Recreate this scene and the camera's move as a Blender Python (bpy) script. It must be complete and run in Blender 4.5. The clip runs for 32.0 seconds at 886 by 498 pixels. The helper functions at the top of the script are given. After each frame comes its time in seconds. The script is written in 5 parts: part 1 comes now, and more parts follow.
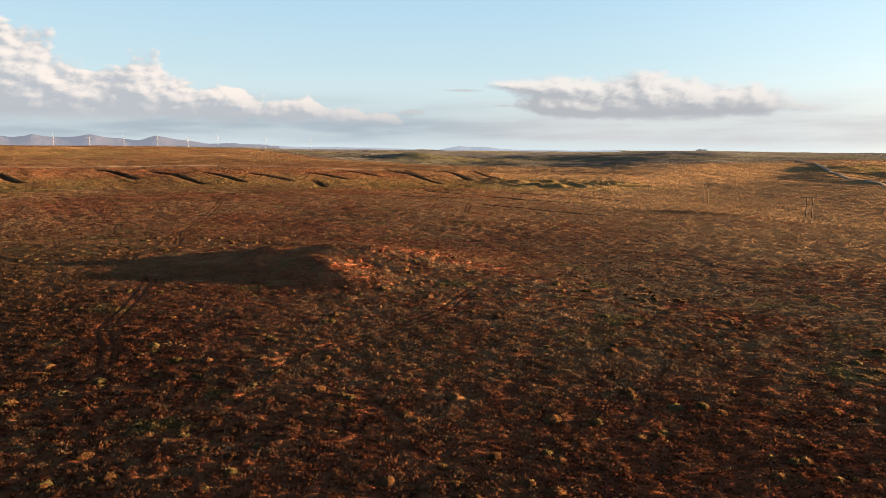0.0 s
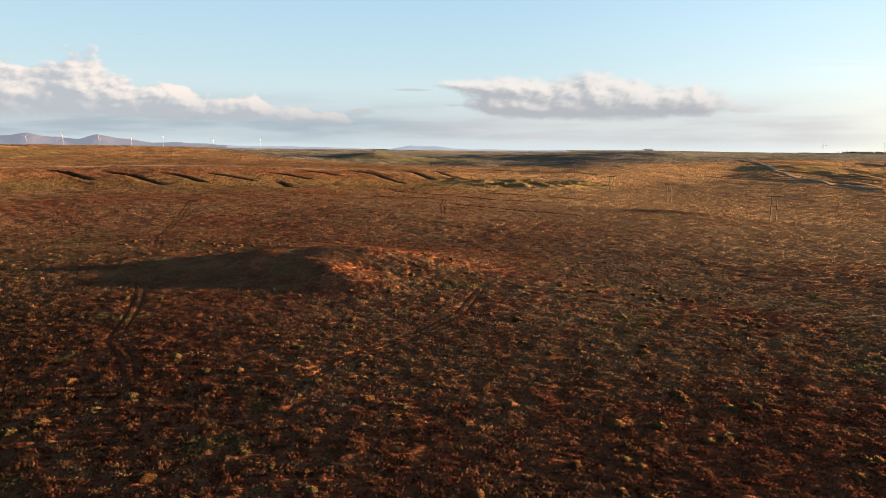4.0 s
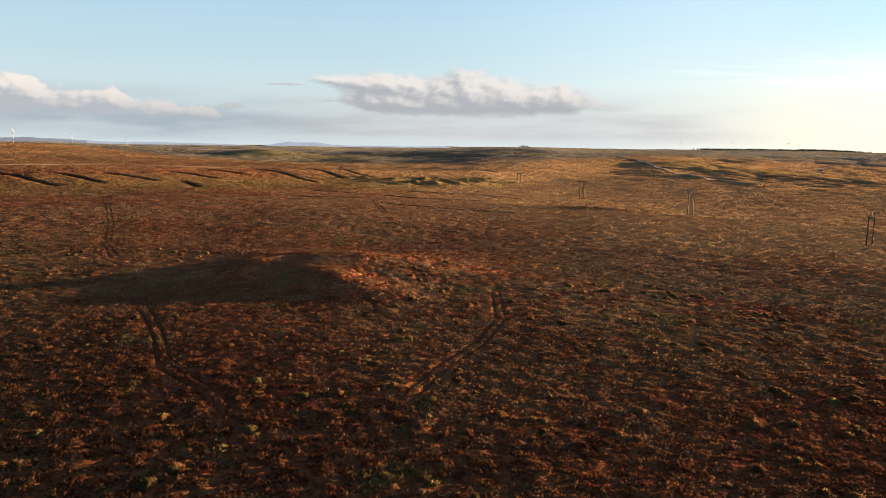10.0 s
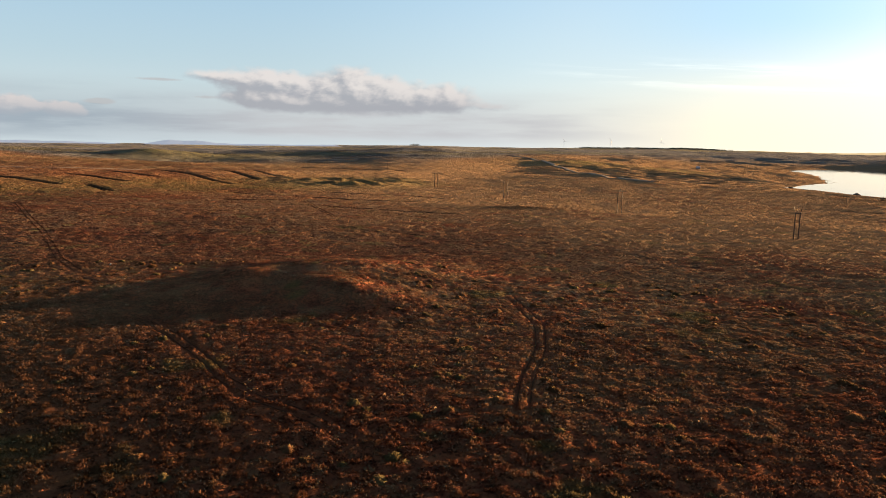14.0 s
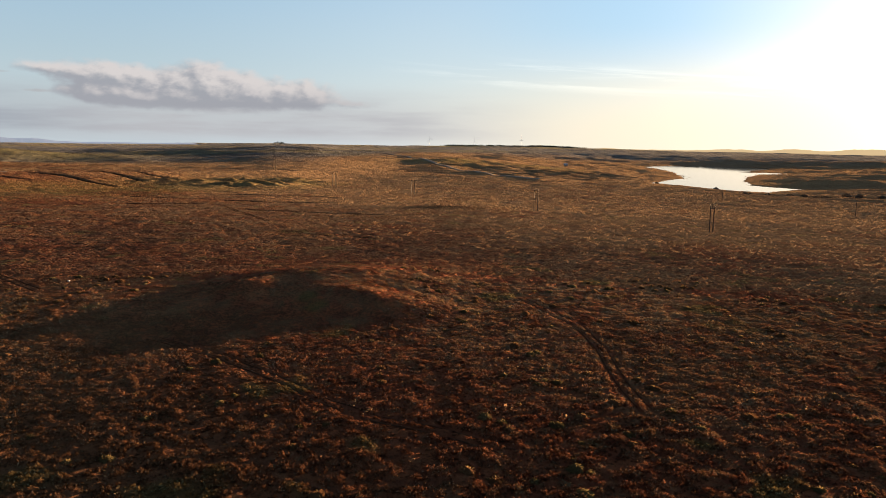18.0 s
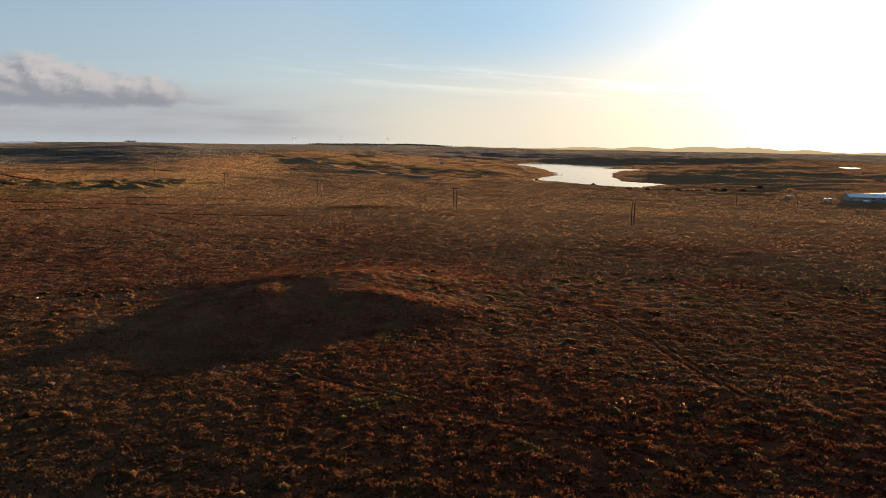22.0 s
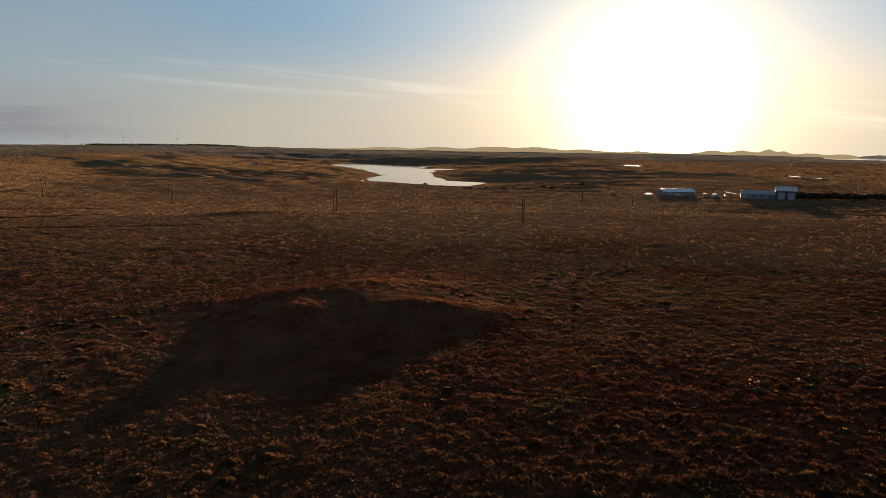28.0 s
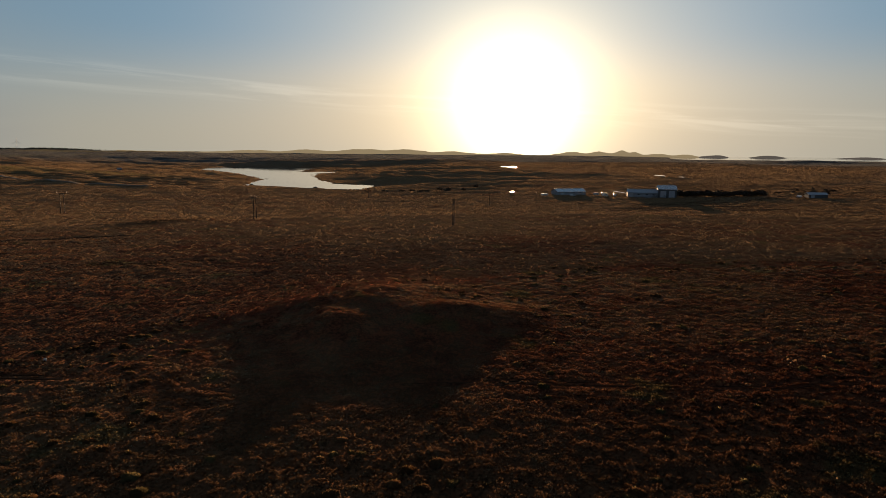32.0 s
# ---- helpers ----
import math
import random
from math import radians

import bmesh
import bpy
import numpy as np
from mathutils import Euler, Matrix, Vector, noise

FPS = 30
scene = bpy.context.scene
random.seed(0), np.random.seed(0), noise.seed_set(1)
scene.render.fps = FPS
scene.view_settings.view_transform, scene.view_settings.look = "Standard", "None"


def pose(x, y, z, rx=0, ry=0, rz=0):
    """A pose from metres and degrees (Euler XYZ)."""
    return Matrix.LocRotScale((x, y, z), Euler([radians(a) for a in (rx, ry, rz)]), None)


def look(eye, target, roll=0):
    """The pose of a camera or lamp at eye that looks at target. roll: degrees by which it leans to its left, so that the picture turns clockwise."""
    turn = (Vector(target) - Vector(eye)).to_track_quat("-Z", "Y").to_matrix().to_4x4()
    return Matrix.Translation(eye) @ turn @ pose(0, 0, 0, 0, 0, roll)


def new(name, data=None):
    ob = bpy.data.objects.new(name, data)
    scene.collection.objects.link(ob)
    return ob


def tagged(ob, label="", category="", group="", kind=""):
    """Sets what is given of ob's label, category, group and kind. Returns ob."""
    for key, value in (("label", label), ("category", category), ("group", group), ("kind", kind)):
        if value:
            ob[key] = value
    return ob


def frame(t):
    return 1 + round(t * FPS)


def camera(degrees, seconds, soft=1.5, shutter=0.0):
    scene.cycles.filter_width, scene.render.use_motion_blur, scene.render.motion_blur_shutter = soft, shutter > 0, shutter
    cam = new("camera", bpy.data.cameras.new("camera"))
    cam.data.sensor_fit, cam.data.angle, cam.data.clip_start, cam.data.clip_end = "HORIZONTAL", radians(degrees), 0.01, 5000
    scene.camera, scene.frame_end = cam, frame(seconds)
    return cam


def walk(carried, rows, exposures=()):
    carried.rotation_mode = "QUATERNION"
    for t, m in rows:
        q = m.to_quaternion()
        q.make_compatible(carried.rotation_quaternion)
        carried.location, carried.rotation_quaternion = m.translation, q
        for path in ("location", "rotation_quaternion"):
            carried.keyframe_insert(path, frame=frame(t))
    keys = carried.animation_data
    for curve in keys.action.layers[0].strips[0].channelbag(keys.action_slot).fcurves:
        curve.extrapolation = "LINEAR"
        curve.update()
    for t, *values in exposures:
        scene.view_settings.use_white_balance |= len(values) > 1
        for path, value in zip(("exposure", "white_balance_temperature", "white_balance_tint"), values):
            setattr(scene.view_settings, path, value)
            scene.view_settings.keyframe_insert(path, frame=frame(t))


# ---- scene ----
cam = camera(65.36, 32.0, soft=0.75)
ROWS = [
    (0.0, 6.32, -6.01, 23.81, 0.12, -8.44, -0.51),
    (1.0, 4.12, -5.62, 23.77, -0.70, -8.43, -0.55),
    (2.0, 1.67, -5.12, 23.79, -1.56, -8.42, -0.55),
    (3.0, -1.06, -4.52, 23.85, -2.57, -8.41, -0.56),
    (4.0, -4.07, -3.92, 23.91, -4.01, -8.45, -0.59),
    (5.0, -7.41, -3.27, 23.99, -5.50, -8.48, -0.61),
    (6.0, -11.06, -2.54, 24.08, -7.14, -8.52, -0.65),
    (7.0, -15.04, -1.65, 24.20, -8.67, -8.54, -0.67),
    (8.0, -19.32, -0.56, 24.37, -10.31, -8.56, -0.69),
    (9.0, -23.87, 0.74, 24.59, -12.12, -8.61, -0.71),
    (10.0, -28.70, 2.30, 24.81, -14.10, -8.65, -0.74),
    (11.0, -33.74, 4.14, 25.01, -16.20, -8.67, -0.76),
    (12.0, -39.00, 6.27, 25.21, -18.45, -8.68, -0.77),
    (13.0, -44.47, 8.70, 25.43, -20.85, -8.67, -0.78),
    (14.0, -50.16, 11.48, 25.65, -23.38, -8.66, -0.79),
    (15.0, -56.06, 14.70, 25.89, -26.10, -8.67, -0.81),
    (16.0, -61.98, 18.22, 26.11, -28.93, -8.68, -0.81),
    (17.0, -67.84, 22.02, 26.26, -31.81, -8.70, -0.80),
    (18.0, -73.45, 25.97, 26.32, -34.66, -8.70, -0.77),
    (19.0, -78.89, 30.16, 26.32, -37.48, -8.71, -0.74),
    (20.0, -84.14, 34.57, 26.30, -40.27, -8.71, -0.72),
    (21.0, -89.19, 39.23, 26.27, -43.09, -8.70, -0.70),
    (22.0, -94.00, 44.12, 26.25, -45.92, -8.69, -0.68),
    (23.0, -98.60, 49.22, 26.25, -48.75, -8.69, -0.65),
    (24.0, -102.98, 54.46, 26.29, -51.53, -8.66, -0.61),
    (25.0, -107.14, 59.82, 26.41, -54.28, -8.63, -0.59),
    (26.0, -111.13, 65.41, 26.57, -57.07, -8.60, -0.60),
    (27.0, -114.91, 71.15, 26.72, -59.86, -8.55, -0.62),
    (28.0, -118.54, 77.09, 26.85, -62.68, -8.50, -0.62),
    (29.0, -121.92, 83.04, 26.92, -65.41, -8.44, -0.56),
    (30.0, -125.11, 89.06, 27.01, -68.14, -8.37, -0.49),
    (31.0, -128.12, 95.11, 27.14, -70.89, -8.30, -0.42),
    (32.0, -130.95, 101.14, 27.31, -73.64, -8.23, -0.36),
]
# seconds, stops, kelvin, tint
EXPOSURES = ((0, 3.5, 6900, 11), (9, 3.45, 6900, 11), (13, 3.33, 6850, 12), (16.5, 3.18, 6800, 13), (19, 3.05, 6750, 14), (23, 2.75, 6700, 14), (28, 2.2, 6550, 13), (32, 1.8, 6500, 11))
walk(cam, [(t, pose(x, y, z, 90 + pitch, roll, yaw)) for t, x, y, z, yaw, pitch, roll in ROWS], EXPOSURES)

# ---------------------------------------------------------------- light
SUN_AZ, SUN_EL = radians(79.5), radians(3.5)
TO_SUN = Vector((math.sin(SUN_AZ) * math.cos(SUN_EL), math.cos(SUN_AZ) * math.cos(SUN_EL), math.sin(SUN_EL)))
sun_data = bpy.data.lights.new("sun", "SUN")
sun_data.energy, sun_data.angle, sun_data.color = 5.0, radians(0.53), (1.0, 0.64, 0.34)
sun = new("sun", sun_data)
sun.matrix_world = look(TO_SUN * 200, (0, 0, 0))


class Nodes:
    """Short hand for node trees."""

    def __init__(self, tree):
        self.tree = tree
        tree.nodes.clear()

    def add(self, kind, **settings):
        node = self.tree.nodes.new(kind)
        for key, value in settings.items():
            setattr(node, key, value)
        return node

    def put(self, socket, value):
        if isinstance(value, bpy.types.NodeSocket):
            self.tree.links.new(value, socket)
        elif value is not None:
            socket.default_value = value

    def math(self, op, a, b=None, c=None, clamp=False):
        node = self.add("ShaderNodeMath", operation=op, use_clamp=clamp)
        for i, v in enumerate((a, b, c)):
            self.put(node.inputs[i], v)
        return node.outputs[0]

    def ramp(self, value, lo, hi, a=0.0, b=1.0):
        node = self.add("ShaderNodeMapRange", interpolation_type="SMOOTHSTEP")
        for i, v in enumerate((value, lo, hi, a, b)):
            self.put(node.inputs[i], v)
        return node.outputs[0]

    def mix(self, fac, a, b, mode="MIX"):
        node = self.add("ShaderNodeMix", data_type="RGBA", blend_type=mode)
        self.put(node.inputs[0], fac)
        for i, v in ((6, a), (7, b)):
            self.put(node.inputs[i], v if isinstance(v, bpy.types.NodeSocket) or len(v) == 4 else (*v, 1.0))
        return node.outputs[2]

    def noise(self, vector, scale, detail=4.0, rough=0.55, distort=0.0):
        node = self.add("ShaderNodeTexNoise")
        self.put(node.inputs["Vector"], vector)
        node.inputs["Scale"].default_value, node.inputs["Detail"].default_value = scale, detail
        node.inputs["Roughness"].default_value, node.inputs["Distortion"].default_value = rough, distort
        return node.outputs["Fac"]

    def vec(self, x, y, z=0.0):
        node = self.add("ShaderNodeCombineXYZ")
        for i, v in enumerate((x, y, z)):
            self.put(node.inputs[i], v)
        return node.outputs[0]


def make_world():
    world = bpy.data.worlds.new("sky")
    world.use_nodes = True
    scene.world = world
    n = Nodes(world.node_tree)
    sky = n.add("ShaderNodeTexSky", sky_type="NISHITA", sun_disc=False, sun_elevation=SUN_EL, sun_rotation=SUN_AZ,
                air_density=1.0, dust_density=1.2, ozone_density=1.6, altitude=30)
    way = n.add("ShaderNodeTexCoord").outputs["Generated"]
    split = n.add("ShaderNodeSeparateXYZ")
    n.put(split.inputs[0], way)
    x, y, z = split.outputs
    az = n.math("MULTIPLY", n.math("ARCTAN2", x, y), 57.2958)
    el = n.math("MULTIPLY", n.math("ARCSINE", z), 57.2958)
    dot = n.add("ShaderNodeVectorMath", operation="DOT_PRODUCT")
    n.put(dot.inputs[0], way)
    dot.inputs[1].default_value = TO_SUN
    off = n.math("MULTIPLY", n.math("ARCCOSINE", dot.outputs["Value"]), 57.2958)
    base = n.add("ShaderNodeVectorMath", operation="SCALE")
    n.put(base.inputs[0], sky.outputs[0])
    base.inputs[3].default_value = 0.30
    # pale sea haze low down
    haze = n.ramp(el, 7.0, 0.0)
    clear = n.mix(n.ramp(el, 0.0, 24.0), (0.46, 0.60, 0.69), (0.20, 0.44, 0.71))
    blue = n.math("MULTIPLY", n.ramp(az, 32.0, 56.0), n.ramp(el, 4.5, 9.5))
    clear = n.mix(blue, clear, (0.19, 0.48, 0.76))
    clear = n.mix(n.ramp(el, 20.0, 60.0), clear, (0.155, 0.152, 0.165))
    clear = n.mix(1.0, clear, n.mix(n.ramp(az, 6.0, 38.0), (0.84, 0.87, 0.88), (1.0, 1.0, 1.0)), "MULTIPLY")
    col = n.mix(0.85, base.outputs[0], clear)
    col = n.mix(n.ramp(off, 112.0, 165.0, 0.0, 0.6), col, (0.11, 0.13, 0.19))
    near = n.ramp(off, 58.0, 30.0)
    col = n.mix(n.math("MULTIPLY", haze, n.math("MULTIPLY_ADD", near, 0.4, 0.35)), col, n.mix(near, (0.58, 0.62, 0.64), (0.80, 0.74, 0.55)))
    # aureole of the low sun in hazy air
    glow = n.math("ADD", n.math("MULTIPLY", n.math("POWER", 2.71828, n.math("MULTIPLY", off, -0.48)), 15.0),
                  n.math("MULTIPLY", n.math("POWER", 2.71828, n.math("MULTIPLY", off, -0.10)), 1.75))
    warm = n.mix(n.ramp(off, 4.0, 30.0), (1.0, 0.86, 0.55), (1.0, 0.90, 0.74))
    aur = n.add("ShaderNodeVectorMath", operation="SCALE")
    n.put(aur.inputs[0], warm)
    n.put(aur.inputs[3], glow)
    col = n.mix(1.0, col, aur.outputs[0], "ADD")
    # clouds: rounded lumps gathered over flat bases, lit from the sun's side
    billow = n.noise(n.vec(n.math("MULTIPLY", az, 0.60), n.math("MULTIPLY", el, 0.95)), 1.0, 8.0, 0.52)
    billow_sunward = n.noise(n.vec(n.math("MULTIPLY_ADD", az, 0.60, 0.26), n.math("MULTIPLY_ADD", el, 0.95, 0.26)), 1.0, 8.0, 0.52)

    def gathered(lumps, ax, ex):
        total = None
        for at, up, wide, tall, much in lumps:
            u = n.math("MULTIPLY", n.math("SUBTRACT", ax, at), 1 / wide)
            v = n.math("MULTIPLY", n.math("SUBTRACT", ex, up), 1 / tall)
            lump = n.math("MULTIPLY", n.math("POWER", 2.71828, n.math("MULTIPLY", n.math("MULTIPLY_ADD", u, u, n.math("MULTIPLY", v, v)), -1.0)), much)
            total = lump if total is None else n.math("ADD", total, lump)
        return total

    def cloud(col, lumps, rough, base, soft, lit, shade, most):
        here = n.math("MULTIPLY_ADD", n.math("SUBTRACT", billow, 0.5), rough, gathered(lumps, az, el))
        sunward = n.math("MULTIPLY_ADD", n.math("SUBTRACT", billow_sunward, 0.5), rough,
                         gathered(lumps, n.math("ADD", az, 0.5), n.math("ADD", el, 0.45)))
        cover = n.math("MULTIPLY", n.ramp(here, 0.42, 0.42 + soft), n.ramp(el, base - 0.7, base + 0.5))
        bright = n.math("MULTIPLY", n.ramp(n.math("SUBTRACT", here, sunward), -0.15, 0.50), n.ramp(el, base - 0.4, base + 2.4, 0.25, 1.0))
        return n.mix(n.math("MULTIPLY", cover, most), col, n.mix(bright, shade, lit))

    bank = [(-40, 4.5, 6, 4.2, 1.3), (-31.6, 4.8, 3.0, 3.4, 1.35), (-27.2, 3.0, 2.6, 2.0, 1.1), (-23.2, 4.0, 2.2, 2.5, 1.3), (-19.2, 3.0, 2.2, 1.5, 1.1),
            (-16.4, 3.1, 1.6, 1.5, 1.2), (-13.2, 2.6, 1.7, 1.1, 1.0), (-11.0, 2.9, 1.2, 1.0, 1.1), (-8.2, 2.3, 1.7, 0.85, 1.1), (-5.0, 2.1, 1.7, 0.7, 1.0)]
    flat = [(4.4, 5.0, 2.4, 0.6, 0.62), (8.2, 4.8, 3.0, 0.8, 1.0), (8.0, 3.4, 2.6, 0.8, 1.0), (12.0, 4.0, 3.6, 1.6, 1.2), (13.5, 2.9, 5.5, 0.7, 0.8), (16.4, 4.3, 2.5, 1.8, 1.3), (20.0, 3.6, 2.5, 1.6, 1.3), (23.8, 3.6, 2.3, 1.2, 1.3),
            (27.4, 3.0, 2.2, 0.5, 0.8)]
    scraps = [(-2.7, 2.75, 1.3, 0.28, 1.1), (1.2, 4.5, 2.6, 0.16, 0.85), (4.6, 3.3, 1.6, 0.2, 0.8), (-19, 7.9, 1.4, 0.15, 0.5)]
    # dull veil beneath them
    veil = n.math("MULTIPLY", n.math("MULTIPLY", n.ramp(el, 5.0, 1.5), n.ramp(el, -0.5, 1.0)), n.ramp(az, 46.0, 26.0))
    mottle = n.ramp(n.noise(n.vec(n.math("MULTIPLY", az, 0.10), n.math("MULTIPLY", el, 0.9), 5.0), 1.0, 5.0), 0.35, 0.65, 0.50, 0.92)
    col = n.mix(n.math("MULTIPLY", veil, mottle), col, n.mix(n.ramp(az, -6.0, 14.0), (0.245, 0.305, 0.365), (0.385, 0.40, 0.43)))
    col = cloud(col, scraps, 0.9, 0.5, 0.4, (0.36, 0.38, 0.40), (0.24, 0.29, 0.34), 0.75)
    col = cloud(col, bank, 1.5, 1.9, 0.30, (0.62, 0.575, 0.555), (0.31, 0.34, 0.385), 0.93)
    col = cloud(col, flat, 1.3, 2.2, 0.7, (0.57, 0.55, 0.545), (0.28, 0.30, 0.34), 0.90)
    # thin streaks beside the sun
    tilt = n.math("MULTIPLY_ADD", n.math("SUBTRACT", az, 33.0), 0.06, el)
    r = n.vec(n.math("MULTIPLY", az, 0.07), n.math("MULTIPLY", tilt, 1.3), 3.0)
    streak = n.math("MULTIPLY", n.ramp(n.noise(r, 1.0, 4.0, 0.6, 0.6), 0.42, 0.70), n.math("MULTIPLY", n.ramp(tilt, 4.6, 5.8), n.ramp(tilt, 7.4, 6.2)))
    col = n.mix(n.math("MULTIPLY", streak, n.ramp(az, 28.0, 42.0, 0.0, 0.5)), col, (0.42, 0.38, 0.30), "ADD")
    back = n.add("ShaderNodeBackground")
    n.put(back.inputs[0], col)
    back.inputs[1].default_value = 0.14
    out = n.add("ShaderNodeOutputWorld")
    n.put(out.inputs[0], back.outputs[0])


make_world()

# ---------------------------------------------------------------- materials
def material(name):
    m = bpy.data.materials.new(name)
    m.use_nodes = True
    n = Nodes(m.node_tree)
    bsdf = n.add("ShaderNodeBsdfPrincipled")
    out = n.add("ShaderNodeOutputMaterial")
    n.put(out.inputs[0], bsdf.outputs[0])
    bsdf.inputs["Specular IOR Level"].default_value = 0.25
    return m, n, bsdf


def plain(name, colour, rough=0.7, metal=0.0, spread=0.25, scale=3.0, bump=0.2, gloss=0.25):
    m, n, bsdf = material(name)
    bsdf.inputs["Specular IOR Level"].default_value = gloss
    pos = n.add("ShaderNodeTexCoord").outputs["Object"]
    big, fine = n.noise(pos, scale, 4.0), n.noise(pos, scale * 9.0, 3.0)
    dark = tuple(c * (1 - spread) for c in colour)
    light = tuple(min(1.0, c * (1 + spread)) for c in colour)
    n.put(bsdf.inputs["Base Color"], n.mix(n.math("MULTIPLY_ADD", fine, 0.4, n.math("MULTIPLY", big, 0.6)), dark, light))
    n.put(bsdf.inputs["Roughness"], n.ramp(fine, 0.2, 0.8, rough - 0.1, min(1.0, rough + 0.1)))
    bsdf.inputs["Metallic"].default_value = metal
    if bump:
        b = n.add("ShaderNodeBump")
        b.inputs["Strength"].default_value, b.inputs["Distance"].default_value = bump, 0.02
        n.put(b.inputs["Height"], fine)
        n.put(bsdf.inputs["Normal"], b.outputs[0])
    return m


def ground_material():
    """Heather, deer grass and peat; the sheet's own attribute says where moss, bare peat and pale grass grow, and its
    alpha where haze is put into the colour.
    """
    m, n, bsdf = material("moor")
    pos = n.add("ShaderNodeTexCoord").outputs["Object"]
    veg = n.add("ShaderNodeAttribute", attribute_name="veg")
    sep = n.add("ShaderNodeSeparateColor")
    n.put(sep.inputs[0], veg.outputs["Color"])
    moss, peat, pale = sep.outputs
    broad, patch = n.noise(pos, 0.012, 5.0, 0.6), n.noise(pos, 0.07, 5.0, 0.6)
    clump, fine = n.noise(pos, 0.55, 5.0, 0.65), n.noise(pos, 2.6, 4.0, 0.7)
    heather = n.mix(n.ramp(clump, 0.35, 0.68), (0.060, 0.028, 0.018), (0.155, 0.070, 0.036))
    grass = n.mix(n.ramp(fine, 0.3, 0.7), (0.120, 0.074, 0.042), (0.230, 0.155, 0.088))
    where = n.math("ADD", n.math("MULTIPLY", pale, 0.75), n.math("ADD", n.math("MULTIPLY", broad, 0.9), n.math("MULTIPLY", patch, 0.5)))
    col = n.mix(n.math("MULTIPLY", n.ramp(n.math("ADD", where, n.math("MULTIPLY", n.math("SUBTRACT", clump, 0.5), 0.9)), 0.70, 1.05), 0.85), heather, grass)
    # far off, haze is put into the base colour as blue-grey
    haze_tint = n.mix(n.ramp(n.math("ADD", patch, n.math("MULTIPLY", broad, 0.6)), 0.66, 0.95), (0.026, 0.035, 0.044), (0.088, 0.098, 0.106))
    col = n.mix(n.math("MULTIPLY", veg.outputs["Alpha"], 0.85), col, haze_tint)
    green = n.mix(n.ramp(clump, 0.3, 0.7), (0.050, 0.044, 0.020), (0.135, 0.118, 0.048))
    col = n.mix(n.math("MULTIPLY", moss, n.ramp(n.math("ADD", patch, n.math("MULTIPLY", fine, 0.4)), 0.45, 0.8, 0.35, 1.0)), col, green)
    # old drains running side by side
    split = n.add("ShaderNodeSeparateXYZ")
    n.put(split.inputs[0], pos)
    across = n.math("ADD", n.math("MULTIPLY", split.outputs[0], 0.81), n.math("MULTIPLY", split.outputs[1], 0.59))
    lane = n.math("FRACT", n.math("ADD", n.math("MULTIPLY", across, 0.019), n.math("MULTIPLY", patch, 0.55)))
    drain = n.math("MULTIPLY", n.ramp(lane, 0.0, 0.02), n.ramp(lane, 0.10, 0.05))
    drain = n.math("MULTIPLY", drain, n.ramp(n.noise(pos, 0.006, 3.0), 0.42, 0.58))
    col = n.mix(n.math("MULTIPLY", drain, 0.6), col, (0.016, 0.011, 0.008))
    bare = n.mix(fine, (0.009, 0.006, 0.005), (0.028, 0.017, 0.012))
    col = n.mix(peat, col, bare)
    n.put(bsdf.inputs["Base Color"], col)
    bsdf.inputs["Roughness"].default_value = 1.0
    bsdf.inputs["Diffuse Roughness"].default_value = 0.1
    bsdf.inputs["Sheen Weight"].default_value, bsdf.inputs["Sheen Roughness"].default_value = 0.30, 0.5
    n.put(bsdf.inputs["Sheen Tint"], n.mix(1.0, col, (2.2, 2.2, 2.0), "MULTIPLY"))
    bsdf.inputs["Specular IOR Level"].default_value = 0.0
    b = n.add("ShaderNodeBump")
    b.inputs["Strength"].default_value, b.inputs["Distance"].default_value = 1.0, 2.0
    n.put(b.inputs["Height"], n.math("MULTIPLY_ADD", fine, 0.35, clump))
    n.put(bsdf.inputs["Normal"], b.outputs[0])
    return m


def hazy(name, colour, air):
    """Hills so far off that the bright air before them shows; that haze is put in as emission."""
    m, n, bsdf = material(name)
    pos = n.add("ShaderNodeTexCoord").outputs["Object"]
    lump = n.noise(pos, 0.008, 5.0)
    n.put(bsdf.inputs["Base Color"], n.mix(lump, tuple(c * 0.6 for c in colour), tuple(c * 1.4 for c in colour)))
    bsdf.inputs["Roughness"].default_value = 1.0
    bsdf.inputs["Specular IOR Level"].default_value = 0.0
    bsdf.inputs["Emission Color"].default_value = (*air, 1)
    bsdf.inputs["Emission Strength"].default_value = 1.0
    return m


